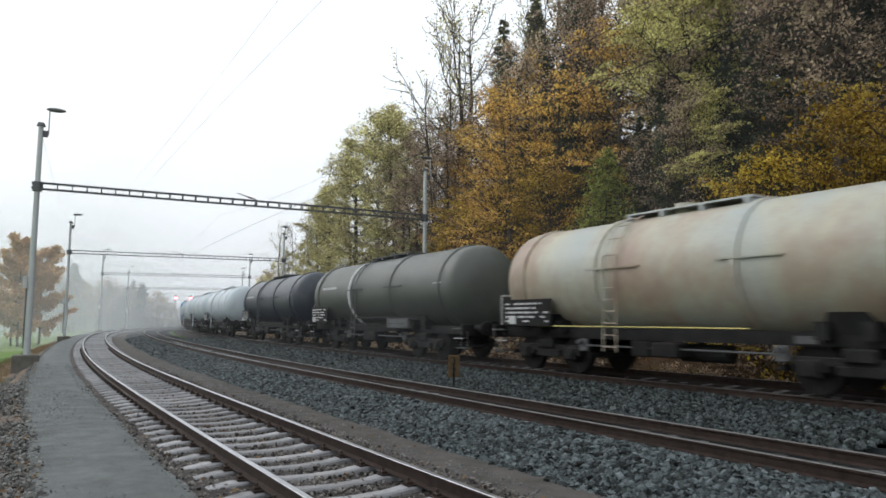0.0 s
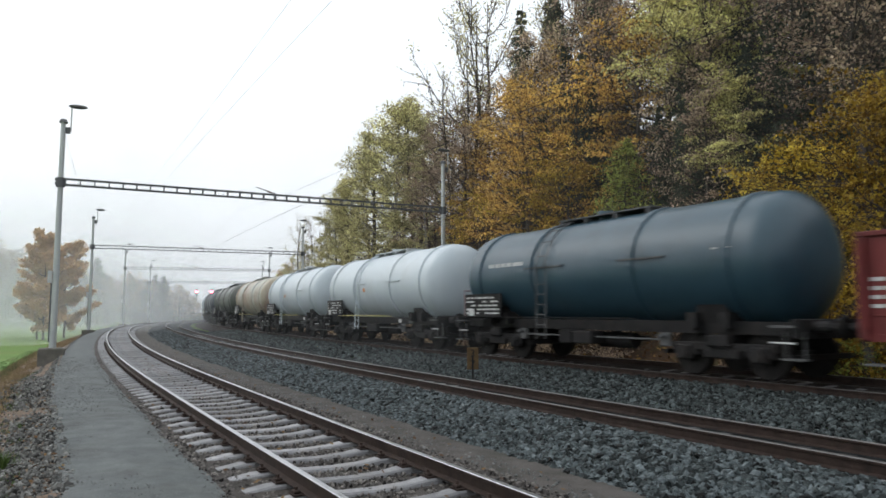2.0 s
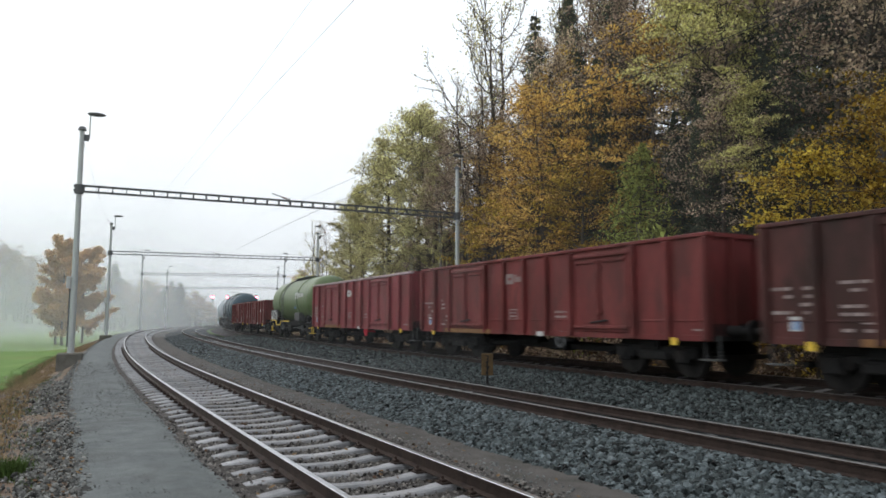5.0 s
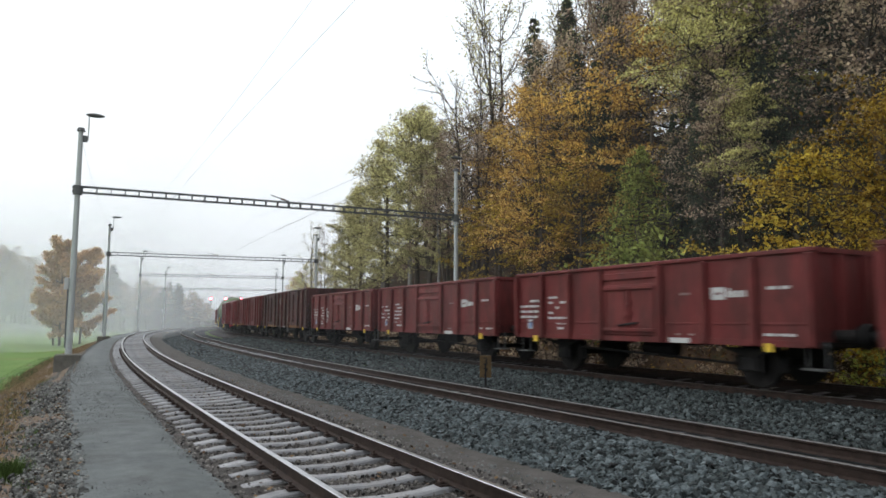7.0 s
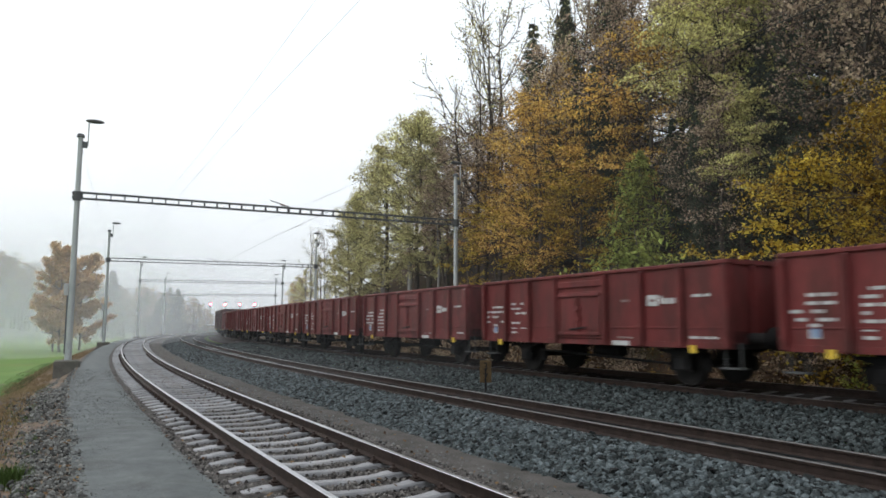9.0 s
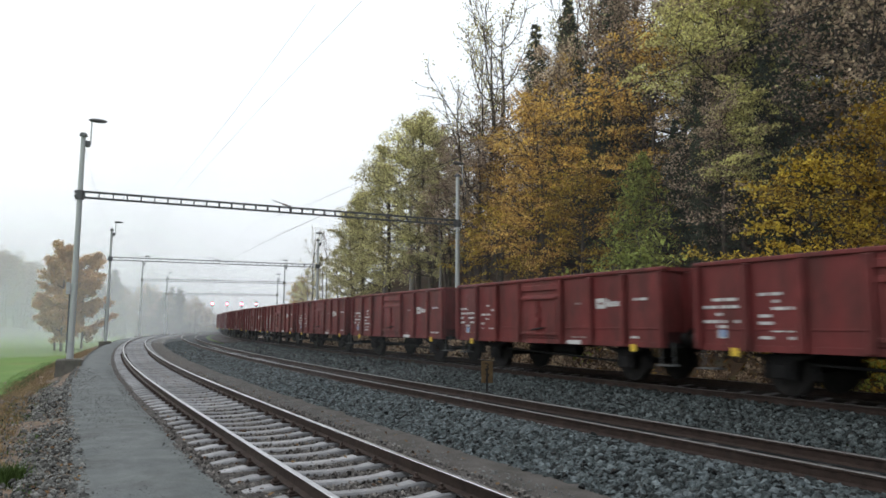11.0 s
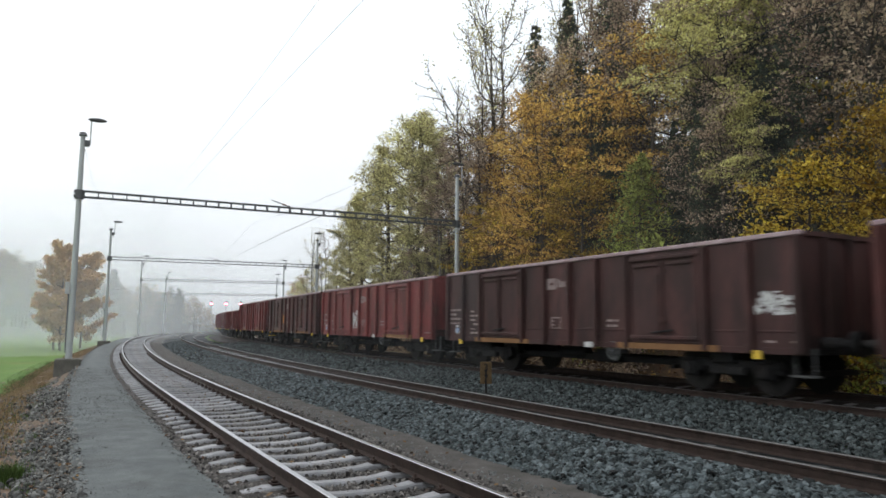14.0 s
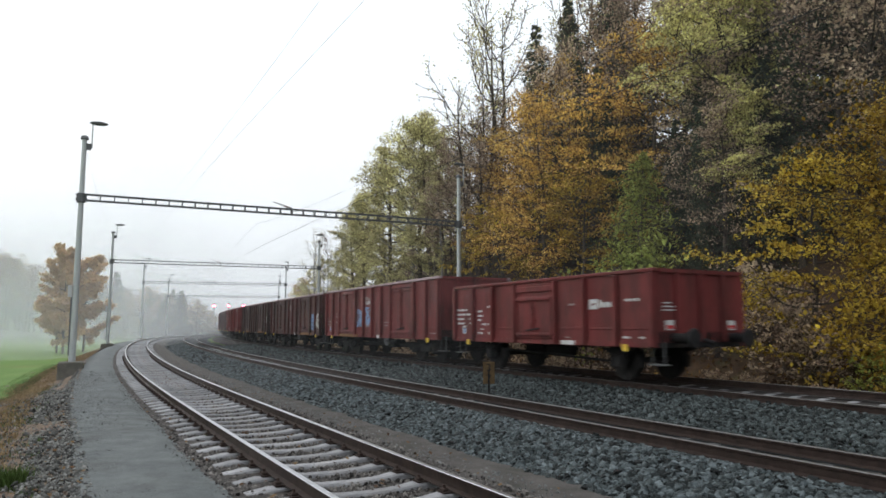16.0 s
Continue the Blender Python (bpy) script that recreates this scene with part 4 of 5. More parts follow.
    # end platform rails
    bm = bmesh.new()
    for y in (-1.1, 1.1):
        rod(bm, (e - 0.1, y, 1.15), (e - 0.1, y, 2.0), 0.025, sides=6)
    rod(bm, (e - 0.1, -1.1, 2.0), (e - 0.1, 1.1, 2.0), 0.025, sides=6)
    part("end_rail", bm, LITPAINT if style == "dark" else YELLOW if style == "green" else MARK, w)
    return w


RED = red_paint("red", (0.116, 0.024, 0.024), (0.182, 0.042, 0.041), (0.066, 0.024, 0.022), 0.75)
BRIGHTRED = red_paint("bright_red", (0.165, 0.031, 0.038), (0.225, 0.047, 0.055), (0.10, 0.034, 0.031), 0.75)
RUSTRED = red_paint("rust_red", (0.140, 0.028, 0.028), (0.20, 0.048, 0.045), (0.068, 0.026, 0.023), 0.85)
BROWN = red_paint("brown", (0.050, 0.023, 0.021), (0.125, 0.040, 0.037), (0.030, 0.018, 0.016), 0.85)
DARKBROWN = red_paint("dark_brown", (0.042, 0.024, 0.023), (0.090, 0.040, 0.038), (0.028, 0.018, 0.017), 0.85)
WHITETANK = surf("white_tank_paint", (0.40, 0.455, 0.495), (0.50, 0.55, 0.58), 0.8, 0.36, stain=(0.25, 0.275, 0.285), stain_scale=0.8, stain_amount=0.6, stretch=(1, 1, 0.5))
CREAMTANK = surf("cream_tank_paint", (0.30, 0.325, 0.315), (0.42, 0.37, 0.23), 0.45, 0.42, stain=(0.235, 0.155, 0.125), stain_scale=0.42, stain_amount=0.85, stretch=(1, 1, 0.6), edge=(0.44, 0.62))
DARKTANK = surf("slate_tank_paint", (0.018, 0.046, 0.066), (0.028, 0.062, 0.086), 0.8, 0.34, stain=(0.010, 0.024, 0.032), stain_scale=1.0)
BLACKTANK = surf("black_tank_paint", (0.014, 0.020, 0.032), (0.022, 0.03, 0.045), 0.8, 0.4, stain=(0.05, 0.05, 0.048), stain_scale=1.0)
OLIVETANK = surf("olive_grey_tank_paint", (0.048, 0.054, 0.046), (0.068, 0.074, 0.063), 0.8, 0.42, stain=(0.034, 0.033, 0.029), stain_scale=0.9)
GREENTANK = surf("green_tank_paint", (0.070, 0.108, 0.036), (0.098, 0.14, 0.05), 0.8, 0.42, stain=(0.07, 0.085, 0.04), stain_scale=0.9, stain_amount=0.7)

TRAIN = []  # (thing, front of body at 0 s, body length, distance from middle to bogie or axle)


def add(thing, front, length, pivot):
    TRAIN.append((thing, front, length, pivot))
# ---- the train, front to rear ----
def locomotive(name, label):
    w = tagged(empty(name), label, "locomotive", "")
    blue = surf("locomotive_blue", (0.03, 0.14, 0.36), (0.05, 0.18, 0.42), 1, 0.4, stain=(0.03, 0.05, 0.1))
    bm = bmesh.new()
    box(bm, -8, 8, -1.45, 1.45, 1.0, 3.7, bevel=0.25)
    part("body", bm, blue, w)
    part("roof", boxed(-7.2, 7.2, -1.1, 1.1, 3.7, 3.95, bevel=0.08), GREYIRON, w)
    part("underframe", boxed(-7.8, 7.8, -1.3, 1.3, 0.75, 1.02), BLACKIRON, w)
    for x in (-6.2, -3.1, 0, 3.1, 6.2):
        part("side_window", boxed(x - 0.5, x + 0.5, 1.44, 1.47, 2.3, 2.9, bevel=0.02), BLACKIRON, w)
    for x in (-5.2, 5.2):
        bogie(w, x)
    for x in (-8, 8):
        buffers(w, x)
    return w


add(locomotive("locomotive", "blue electric locomotive hauling the freight train"), 120.5, 16.0, 5.2)


def tank(front, paint, name, label, L=11.2, **kw):
    add(tank_wagon(paint, name, label, int(abs(front) * 7) + 3, L=L, **kw), front, L, min(4.0, L / 2 - 1.6))


WL = "pale grey-white bogie tank wagon with steel hoops"
tank(102.0, WHITETANK, "tank_wagon", WL)
tank(88.8, WHITETANK, "tank_wagon", WL)
tank(75.5, WHITETANK, "tank_wagon", WL)
tank(62.3, WHITETANK, "tank_wagon", WL, L=11.8)
tank(44.9, BLACKTANK, "tank_wagon", "blue-black bogie tank wagon with steel hoops", L=12.6, style="dark")
tank(29.6, OLIVETANK, "tank_wagon", "olive-grey bogie tank wagon with a white band", L=13.3, style="dark", band=MARK)
tank(13.85, CREAMTANK, "tank_wagon", "rust-stained cream bogie tank wagon", L=11.4, yellow_rail=True)
tank(0.75, WHITETANK, "tank_wagon", WL, yellow_rail=True)
tank(-12.4, WHITETANK, "tank_wagon", WL, yellow_rail=True)
tank(-25.7, DARKTANK, "tank_wagon", "slate-blue bogie tank wagon with white lettering", L=11.1, style="dark")


def op(kind, front, paint, label, **kw):
    L = 9.1 if kind == "short" else 13.0
    add(open_wagon(kind, paint, "open_wagon", label, int(abs(front) * 3) + 1, **kw), front, L, 2.9 if kind == "short" else 4.5)


ES = "red two-axle open wagon with steel ribs and centre door"
op("short", -38.35, RED, "red two-axle open wagon with white graffiti patch", graffiti="w,-2.0,0.45,1.1,0.8")
op("short", -48.4, RED, ES)
tank(-59.65, GREENTANK, "tank_wagon", "moss-green bogie tank wagon with yellow safety rails", L=10.6, style="green")
LONGTOP = 3.02
op("long", -71.75, BRIGHTRED, "freshly painted red bogie open wagon with ribbed sides", top=LONGTOP, lit_rim=True)
op("long", -85.9, RED, "red bogie open wagon with ribbed sides", top=LONGTOP)
op("long", -100.2, BROWN, "dark brown bogie open wagon with ribbed sides", top=LONGTOP)
op("short", -114.5, RED, "red two-axle open wagon with white and yellow patches", graffiti="w,2.1,0.7,0.7,0.8 y,0.6,0.75,0.4,0.35")
u_front = -124.6
for k_w in range(10):
    op("short", u_front, (RED, RED, RUSTRED, RED)[k_w % 4], ES)
    u_front -= 10.22
op("short", -226.6, RED, ES)
op("long", -237.15, RUSTRED, "faded red bogie open wagon with two side doors", top=LONGTOP, lit_rim=True, end_bars=True)
op("long", -251.45, BROWN, "grimy brown bogie open wagon loaded with coal", top=LONGTOP, lit_rim=True, coal=True, graffiti="o,1.6,0.85,0.75,0.6")
op("long", -265.75, RUSTRED, "red bogie open wagon with white scrawl", top=LONGTOP, lit_rim=True, graffiti="w,1.55,0.75,0.85,0.9")
op("long", -279.95, DARKBROWN, "dark brown bogie open wagon with white graffiti", top=LONGTOP, lit_rim=True, graffiti="w,-5.9,0.95,0.9,0.5")
op("long", -294.3, BROWN, "brown bogie open wagon with blue and white graffiti", top=LONGTOP, lit_rim=True, graffiti="b,-4.7,0.7,1.1,1.0 w,-5.8,0.75,0.9,0.9")
op("long", -308.65, RED, "red bogie open wagon with pale blue graffiti", top=LONGTOP, lit_rim=True, graffiti="b,1.6,0.85,0.8,0.9 b,0.52,0.9,0.85,0.95 w,0.5,1.5,0.85,0.16")
op("short", -322.9, RED, "red two-axle open wagon ending the train", tail=True)


# ---- trees ----
def leaf_mat(name, a, b):
    return surf(name, a, b, 0.5, 0.7, fine=3.0, island=0.7, each=0.3, trans=0.45)


GOLD = leaf_mat("golden_leaves", (0.42, 0.265, 0.035), (0.215, 0.15, 0.04))
ORANGE = leaf_mat("orange_leaves", (0.70, 0.41, 0.10), (0.42, 0.28, 0.105))
OLIVE = leaf_mat("olive_leaves", (0.46, 0.42, 0.21), (0.55, 0.49, 0.25))
GREEN = leaf_mat("green_leaves", (0.20, 0.22, 0.055), (0.32, 0.32, 0.085))
RUSSET = leaf_mat("russet_leaves", (0.44, 0.32, 0.23), (0.32, 0.25, 0.185))
PALEORANGE = surf("pale_orange_leaves", (0.62, 0.40, 0.21), (0.52, 0.37, 0.20), 0.5, 0.8, fine=3.0, island=0.3, trans=0.4)
YOLIVE = leaf_mat("yellow_olive_leaves", (0.72, 0.67, 0.27), (0.58, 0.53, 0.22))
NEEDLE = leaf_mat("needles", (0.06, 0.075, 0.052), (0.095, 0.11, 0.072))


def make_tree(name, label, seed, height, spread, leaf, bark, leaves, size, shape="broad", low=0.2, group="trees on the wooded slope", spray=0):
    """Tapered trunk with limbs and twigs, and a crown of separate leaves gathered about the twigs."""
    rs = np.random.RandomState(seed)
    tree = tagged(empty(name), label, "shrub" if height < 5 else "tree", group)
    V, F, off_v, tips = [], [], 0, []

    def addt(pts, rad, sides):
        nonlocal off_v
        v, f = tube_np(pts, rad, sides)
        V.append(v), F.append(f + off_v)
        off_v += len(v)

    n = 12
    zz = np.linspace(0, height * (0.97 if shape != "broad" else 0.86), n)
    wob = np.cumsum(rs.randn(n, 2) * 0.018 * height / 4, axis=0)
    wob -= wob[0]
    trunk = np.column_stack([wob, zz])
    r0 = (0.011 if shape != "slim" else 0.006) * height + 0.03
    addt(np.vstack([[trunk[0] - (0, 0, 0.8)], trunk]), np.concatenate([[r0 * 1.3], r0 * (1 - 0.92 * np.linspace(0, 1, n))]), 9)
    limbs = 72 if shape == "spruce" else 15 if shape == "vase" else 22
    for k in range(limbs):
        q = low + (0.97 - low) * ((k + rs.rand()) / limbs)
        p0 = np.array([np.interp(q * zz[-1], zz, trunk[:, 0]), np.interp(q * zz[-1], zz, trunk[:, 1]), q * zz[-1]])
        az = k * 2.4 + rs.rand() * 1.2
        if shape == "spruce":
            ln, up = spread * (1.03 - q) ** 0.85 * (0.55 + 0.7 * rs.rand()), -0.12
        elif shape == "vase":
            ln, up = spread * (1.35 - 0.75 * q) * (0.7 + 0.5 * rs.rand()), 1.3 + 0.5 * rs.rand()
        elif shape == "slim":
            ln, up = spread * (0.9 - 0.6 * abs(q - 0.45)) * (0.6 + 0.6 * rs.rand()), 1.1
        else:
            ln, up = spread * math.sin(min(1.0, (1.12 - q) * 1.35) * 1.5) * (0.6 + 0.55 * rs.rand()), 0.25 + 0.7 * q
        t = np.linspace(0, 1, 6)
        bend = np.column_stack([np.cos(az + 0.5 * rs.randn() * t), np.sin(az + 0.5 * rs.randn() * t), up * t - (0.35 * t * t if shape == "spruce" else 0)])
        pts = p0 + bend * (ln * t)[:, None] + rs.randn(6, 3) * 0.02 * ln * t[:, None]
        addt(pts, r0 * 0.38 * (1 - q * 0.6) * (1 - 0.85 * t) + 0.006, 5)
        if shape == "spruce":
            for a in np.linspace(0.15, 1, 9):
                tips.append(np.array([np.interp(a, t, pts[:, i]) for i in range(3)]) - (0, 0, 0.12))
        for m in range(12 if shape == "vase" else 5 if shape != "spruce" else 3):
            a = 0.3 + 0.7 * (m + rs.rand()) / (12 if shape == "vase" else 5)
            b0 = np.array([np.interp(a, t, pts[:, i]) for i in range(3)])
            dr = rs.randn(3) * 0.8 + bend[-1] * 0.9 + np.array([0, 0, 0.15 if shape != "spruce" else -0.3])
            if spray:
                dr[2] *= 0.25
            dr /= np.linalg.norm(dr)
            l2 = ln * (0.28 + 0.25 * rs.rand())
            tw = b0 + dr * (np.linspace(0, 1, 4) * l2)[:, None] + rs.randn(4, 3) * 0.03 * l2
            addt(tw, np.array([0.4, 0.3, 0.2, 0.1]) * r0 * 0.28 + 0.004, 4)
            tips += [tw[1], tw[2], tw[3]]
    raw("trunk", np.concatenate(V), np.concatenate(F), bark, tree, smooth=True)
    if leaves:
        tips = np.array(tips)
        pick = tips[rs.randint(len(tips), size=leaves)]
        sg = 0.085 * spread if shape != "spruce" else 0.075 * spread
        c = pick + rs.randn(leaves, 3) * np.array([sg, sg, sg * 0.42]) * (np.clip((height - pick[:, 2:3]) / (0.35 * height), 0.25, 1) if shape == "spruce" else 1.0)
        if spray:
            # flat sprays of leaves along the twigs, with gaps between the layers
            hub = tips[rs.randint(len(tips), size=leaves // spray)] + rs.randn(leaves // spray, 3) * 0.3 * np.array([1, 1, 0.5])
            which = rs.randint(len(hub), size=leaves)
            wide = (0.25 + 0.35 * rs.rand(len(hub)))[which][:, None]
            flat = rs.randn(leaves, 3) * wide * np.array([1, 1, 0.16])
            tilt_s = (rs.randn(len(hub), 2) * 0.25)[which]
            flat[:, 2] += (flat[:, :2] * tilt_s).sum(1) - 0.25 * (flat[:, :2] ** 2).sum(1)
            c = hub[which] + flat
        nrm = rs.randn(leaves, 3) + np.array([0, 0, 0.9])
        nrm /= np.linalg.norm(nrm, axis=1)[:, None]
        u = np.cross(nrm, rs.randn(leaves, 3))
        u /= np.linalg.norm(u, axis=1)[:, None]
        v = np.cross(nrm, u)
        sz = size * (0.6 + 0.8 * rs.rand(leaves))[:, None]
        wd = 0.62 if shape != "spruce" else 0.3
        lv = np.stack([c - u * sz, c + v * sz * wd - nrm * sz * 0.15, c + u * sz, c - v * sz * wd - nrm * sz * 0.15], 1).reshape(-1, 3)
        raw("crown", lv, np.arange(leaves * 4).reshape(-1, 4), leaf, tree)
    return tree


KINDS = {
    "gold": make_tree("broadleaf_tree", "golden yellow autumn broadleaf tree", 11, 13, 4.2, GOLD, BARK, 10500, 0.078, low=0.04, spray=62),
    "gold2": make_tree("broadleaf_tree", "golden yellow autumn broadleaf tree", 12, 10, 3.8, GOLD, BARK, 8600, 0.078, low=0.03, spray=62),
    "orange": make_tree("broadleaf_tree", "orange-brown autumn broadleaf tree", 13, 16, 3.8, ORANGE, BARK, 7200, 0.088, low=0.1, spray=60),
    "olive": make_tree("broadleaf_tree", "olive-green autumn broadleaf tree", 14, 18, 4.0, OLIVE, BARK, 15000, 0.085, low=0.12),
    "olive2": make_tree("broadleaf_tree", "slender olive-yellow autumn broadleaf tree", 15, 20, 3.2, OLIVE, BIRCHBARK, 9000, 0.085, low=0.2),
    "yolive": make_tree("broadleaf_tree", "tall yellow-green autumn broadleaf tree", 24, 18, 4.2, YOLIVE, BARK, 14000, 0.085, low=0.42, spray=75),
    "russet": make_tree("broadleaf_tree", "thin brown broadleaf tree losing leaves", 16, 18, 3.8, RUSSET, BARK, 6000, 0.085, low=0.3),
    "green": make_tree("young_fir_tree", "light green young fir tree", 17, 8, 3.3, GREEN, BARK, 8000, 0.10, shape="spruce", low=0.05),
    "spruce": make_tree("spruce_tree", "dark green tall spruce tree", 18, 22, 4.0, NEEDLE, BARK, 24000, 0.115, shape="spruce", low=0.12),
    "birch": make_tree("birch_tree", "nearly bare pale birch tree", 19, 20, 3.4, RUSSET, BARK, 2200, 0.08, shape="slim", low=0.2),
    "bare": make_tree("broadleaf_tree", "almost leafless tall tree with spreading twigs", 26, 20, 3.8, OLIVE, BARK, 2200, 0.085, shape="vase", low=0.2),
    "bush": make_tree("shrub", "yellow-green leafy shrub at the track edge", 20, 3.0, 1.5, GREEN, BARK, 2200, 0.08, low=0.02),
    "goldbush": make_tree("shrub", "golden leafy shrub at the track edge", 21, 3.4, 1.8, GOLD, BARK, 2400, 0.08, low=0.02, spray=30),
    "meadow": make_tree("broadleaf_tree", "misty orange autumn tree standing on the meadow", 31, 11, 3.1, PALEORANGE, BARK, 24000, 0.11, low=0.14, group="trees on the meadow"),
    "brush": make_tree("shrub", "brown bare undergrowth shrub", 22, 2.6, 1.6, RUSSET, BARK, 1500, 0.08, low=0.02),
}
used = set()


def plant(kind, s, d, scale=1.0, z=None):
    p = at(s, d, hill_z(d, s) - 0.1 if z is None else z)
    m = pose(p.x, p.y, p.z, random.uniform(-3, 3), random.uniform(-3, 3), random.uniform(0, 360))
    if kind not in used:
        used.add(kind)
        ob = KINDS[kind]
        ob.matrix_basis = m
    else:
        ob = copy_thing(KINDS[kind], m)
    ob.scale = (scale * random.uniform(0.92, 1.08),) * 2 + (scale * random.uniform(0.94, 1.1),)
    return ob


random.seed(7)
# front row of the wood, along the far track
WOOD = [
    # golden edge by the far track
    ("gold2", 6.6, 15.6, 0.8), ("gold", 8.6, 17.0, 0.6), ("gold2", 10.2, 15.6, 0.7), ("gold", 5.6, 18.5, 0.5), 
    # dark stems and tall olive crowns behind
    ("yolive", 16.4, 20.8, 0.8), ("yolive", 18.2, 22.0, 0.8), ("yolive", 15.2, 19.2, 0.52), ("russet", 11.5, 22.5, 0.9), ("russet", 10.5, 20.5, 0.8), ("spruce", 12.0, 27.0, 0.9), ("spruce", 9.0, 27.0, 0.9), ("spruce", 14.0, 24.0, 0.75), ("spruce", 10.8, 24.0, 0.75), ("russet", 14.5, 25.0, 1.0), ("russet", 7.0, 22.5, 0.9), ("russet", 12.6, 21.0, 0.8), ("russet", 17.5, 23.0, 0.85), ("russet", 10.0, 23.0, 0.9), ("russet", 12.5, 26.0, 1.0), ("spruce", 16.0, 27.0, 0.75), ("russet", 8.0, 26.0, 1.0),
    # the small dark spruces are added to stand for the wood's shadowy interior
    ("green", 19.0, 17.4, 0.92), ("spruce", 16.4, 18.8, 0.36), ("spruce", 15.4, 19.8, 0.42), ("spruce", 13.8, 20.4, 0.5), ("spruce", 17.6, 20.6, 0.5), ("spruce", 18.2, 19.4, 0.38), ("russet", 15.6, 18.4, 0.5), ("russet", 16.8, 19.8, 0.6), ("spruce", 17.0, 23.0, 0.66), ("russet", 18.5, 26.0, 0.95), ("orange", 21.4, 20.5, 0.8), ("russet", 22.0, 23.0, 0.9), ("olive2", 21.0, 25.0, 0.9),
    # small spruces added behind the orange trees as shade between their crowns
    ("gold2", 23.8, 18.2, 0.72), ("orange", 25.0, 20.0, 0.8), ("orange", 27.5, 18.8, 0.72), ("gold2", 28.0, 21.0, 0.8), ("orange", 30.0, 20.0, 0.78), ("russet", 32.0, 22.0, 0.85), ("russet", 26.5, 22.5, 0.9), ("russet", 24.0, 22.5, 0.85), ("orange", 29.0, 25.0, 0.8), ("spruce", 26.0, 21.6, 0.5), ("spruce", 31.0, 21.4, 0.5), ("spruce", 24.0, 20.4, 0.44), ("spruce", 26.0, 24.0, 0.6), ("spruce", 29.5, 23.0, 0.55),
    ("spruce", 33.0, 28.5, 0.8), ("spruce", 36.0, 29.5, 0.84), ("spruce", 38.6, 28.5, 0.8), ("spruce", 41.2, 29.5, 0.84), ("spruce", 43.8, 28.5, 0.8), ("spruce", 46.2, 29.5, 0.66), ("orange", 34.5, 25.0, 0.8), ("russet", 37.5, 25.0, 0.68), ("russet", 31.0, 29.0, 0.85), ("bare", 37.0, 27.5, 0.8), ("olive2", 27.0, 29.0, 0.8), ("spruce", 25.0, 31.0, 0.8), ("bare", 33.0, 25.5, 0.85),
    ("gold2", 33.5, 19.2, 0.68), ("orange", 35.5, 20.5, 0.72), ("russet", 38.0, 20.2, 0.7), ("orange", 39.0, 22.5, 0.7), ("russet", 41.0, 21.2, 0.66), ("russet", 43.5, 20.4, 0.56),
    ("russet", 40.2, 23.0, 0.82), ("russet", 43.0, 22.6, 0.78), ("russet", 45.2, 21.4, 0.68), ("bare", 39.6, 21.6, 1.0), ("bare", 42.4, 24.0, 0.9), ("bare", 45.0, 22.6, 0.7),
    # olive stand further on, thinning into the mist
    ("olive2", 44.6, 20.4, 0.52), ("olive", 46.8, 20.6, 0.8), ("olive", 48.8, 21.4, 0.92), ("olive2", 50.5, 20.4, 0.84), ("olive", 52.0, 21.6, 0.94), ("olive", 54.0, 19.6, 0.88), ("olive2", 56.5, 20.0, 0.78), ("olive", 58.5, 20.8, 0.82), ("olive", 61.0, 19.4, 0.74), ("olive", 63.5, 19.2, 0.66), ("olive", 65.0, 20.4, 0.62), ("olive2", 68.0, 20.2, 0.56), ("olive", 70.0, 21.0, 0.5), ("olive", 72.0, 19.8, 0.44), ("birch", 77.0, 19.5, 0.46), ("olive", 82.0, 20, 0.42), ("bare", 86.0, 19.5, 0.5), ("olive2", 92.0, 20, 0.42), ("orange", 99.0, 20, 0.46), ("olive", 108.0, 20.5, 0.46), ("orange", 118.0, 20.5, 0.5), ("olive2", 130.0, 20.5, 0.5), ("olive", 145.0, 20.5, 0.6),
]
for k_t, s_t, d_t, c_t in WOOD:
    plant(k_t, s_t, d_t, c_t)
for row, (d_r, step, pool, s_end) in enumerate(((29, 3.2, ("russet", "spruce", "russet"), 20), (34, 3.6, ("russet", "spruce", "russet", "spruce"), 30), (41, 5, ("spruce", "russet", "spruce"), 32), (51, 7, ("spruce", "russet", "spruce"), 34))):
    s_t = 6.0 + row * 2.5
    while s_t < s_end:
        plant(random.choice(pool), s_t + random.uniform(-1.2, 1.2), d_r + random.uniform(-1.5, 1.5), random.uniform(0.85, 1.1))
        s_t += step
plant("bush", 17.4, 15.8, 1.25)
plant("bush", 7.6, 14.2, 0.5)
s_t = 4.0
while s_t < 62:
    plant(random.choice(("brush", "goldbush", "bush")) if s_t < 9 else "brush", s_t + 0.7, random.uniform(12.7, 13.6), random.uniform(0.2, 0.36), z=-0.5)
    plant(random.choice(("goldbush", "brush", "brush", "goldbush")) if s_t < 11 else "brush", s_t, random.uniform(14.0, 16.8), random.uniform(0.55, 1.0))
    s_t += random.uniform(1.2, 2.4)
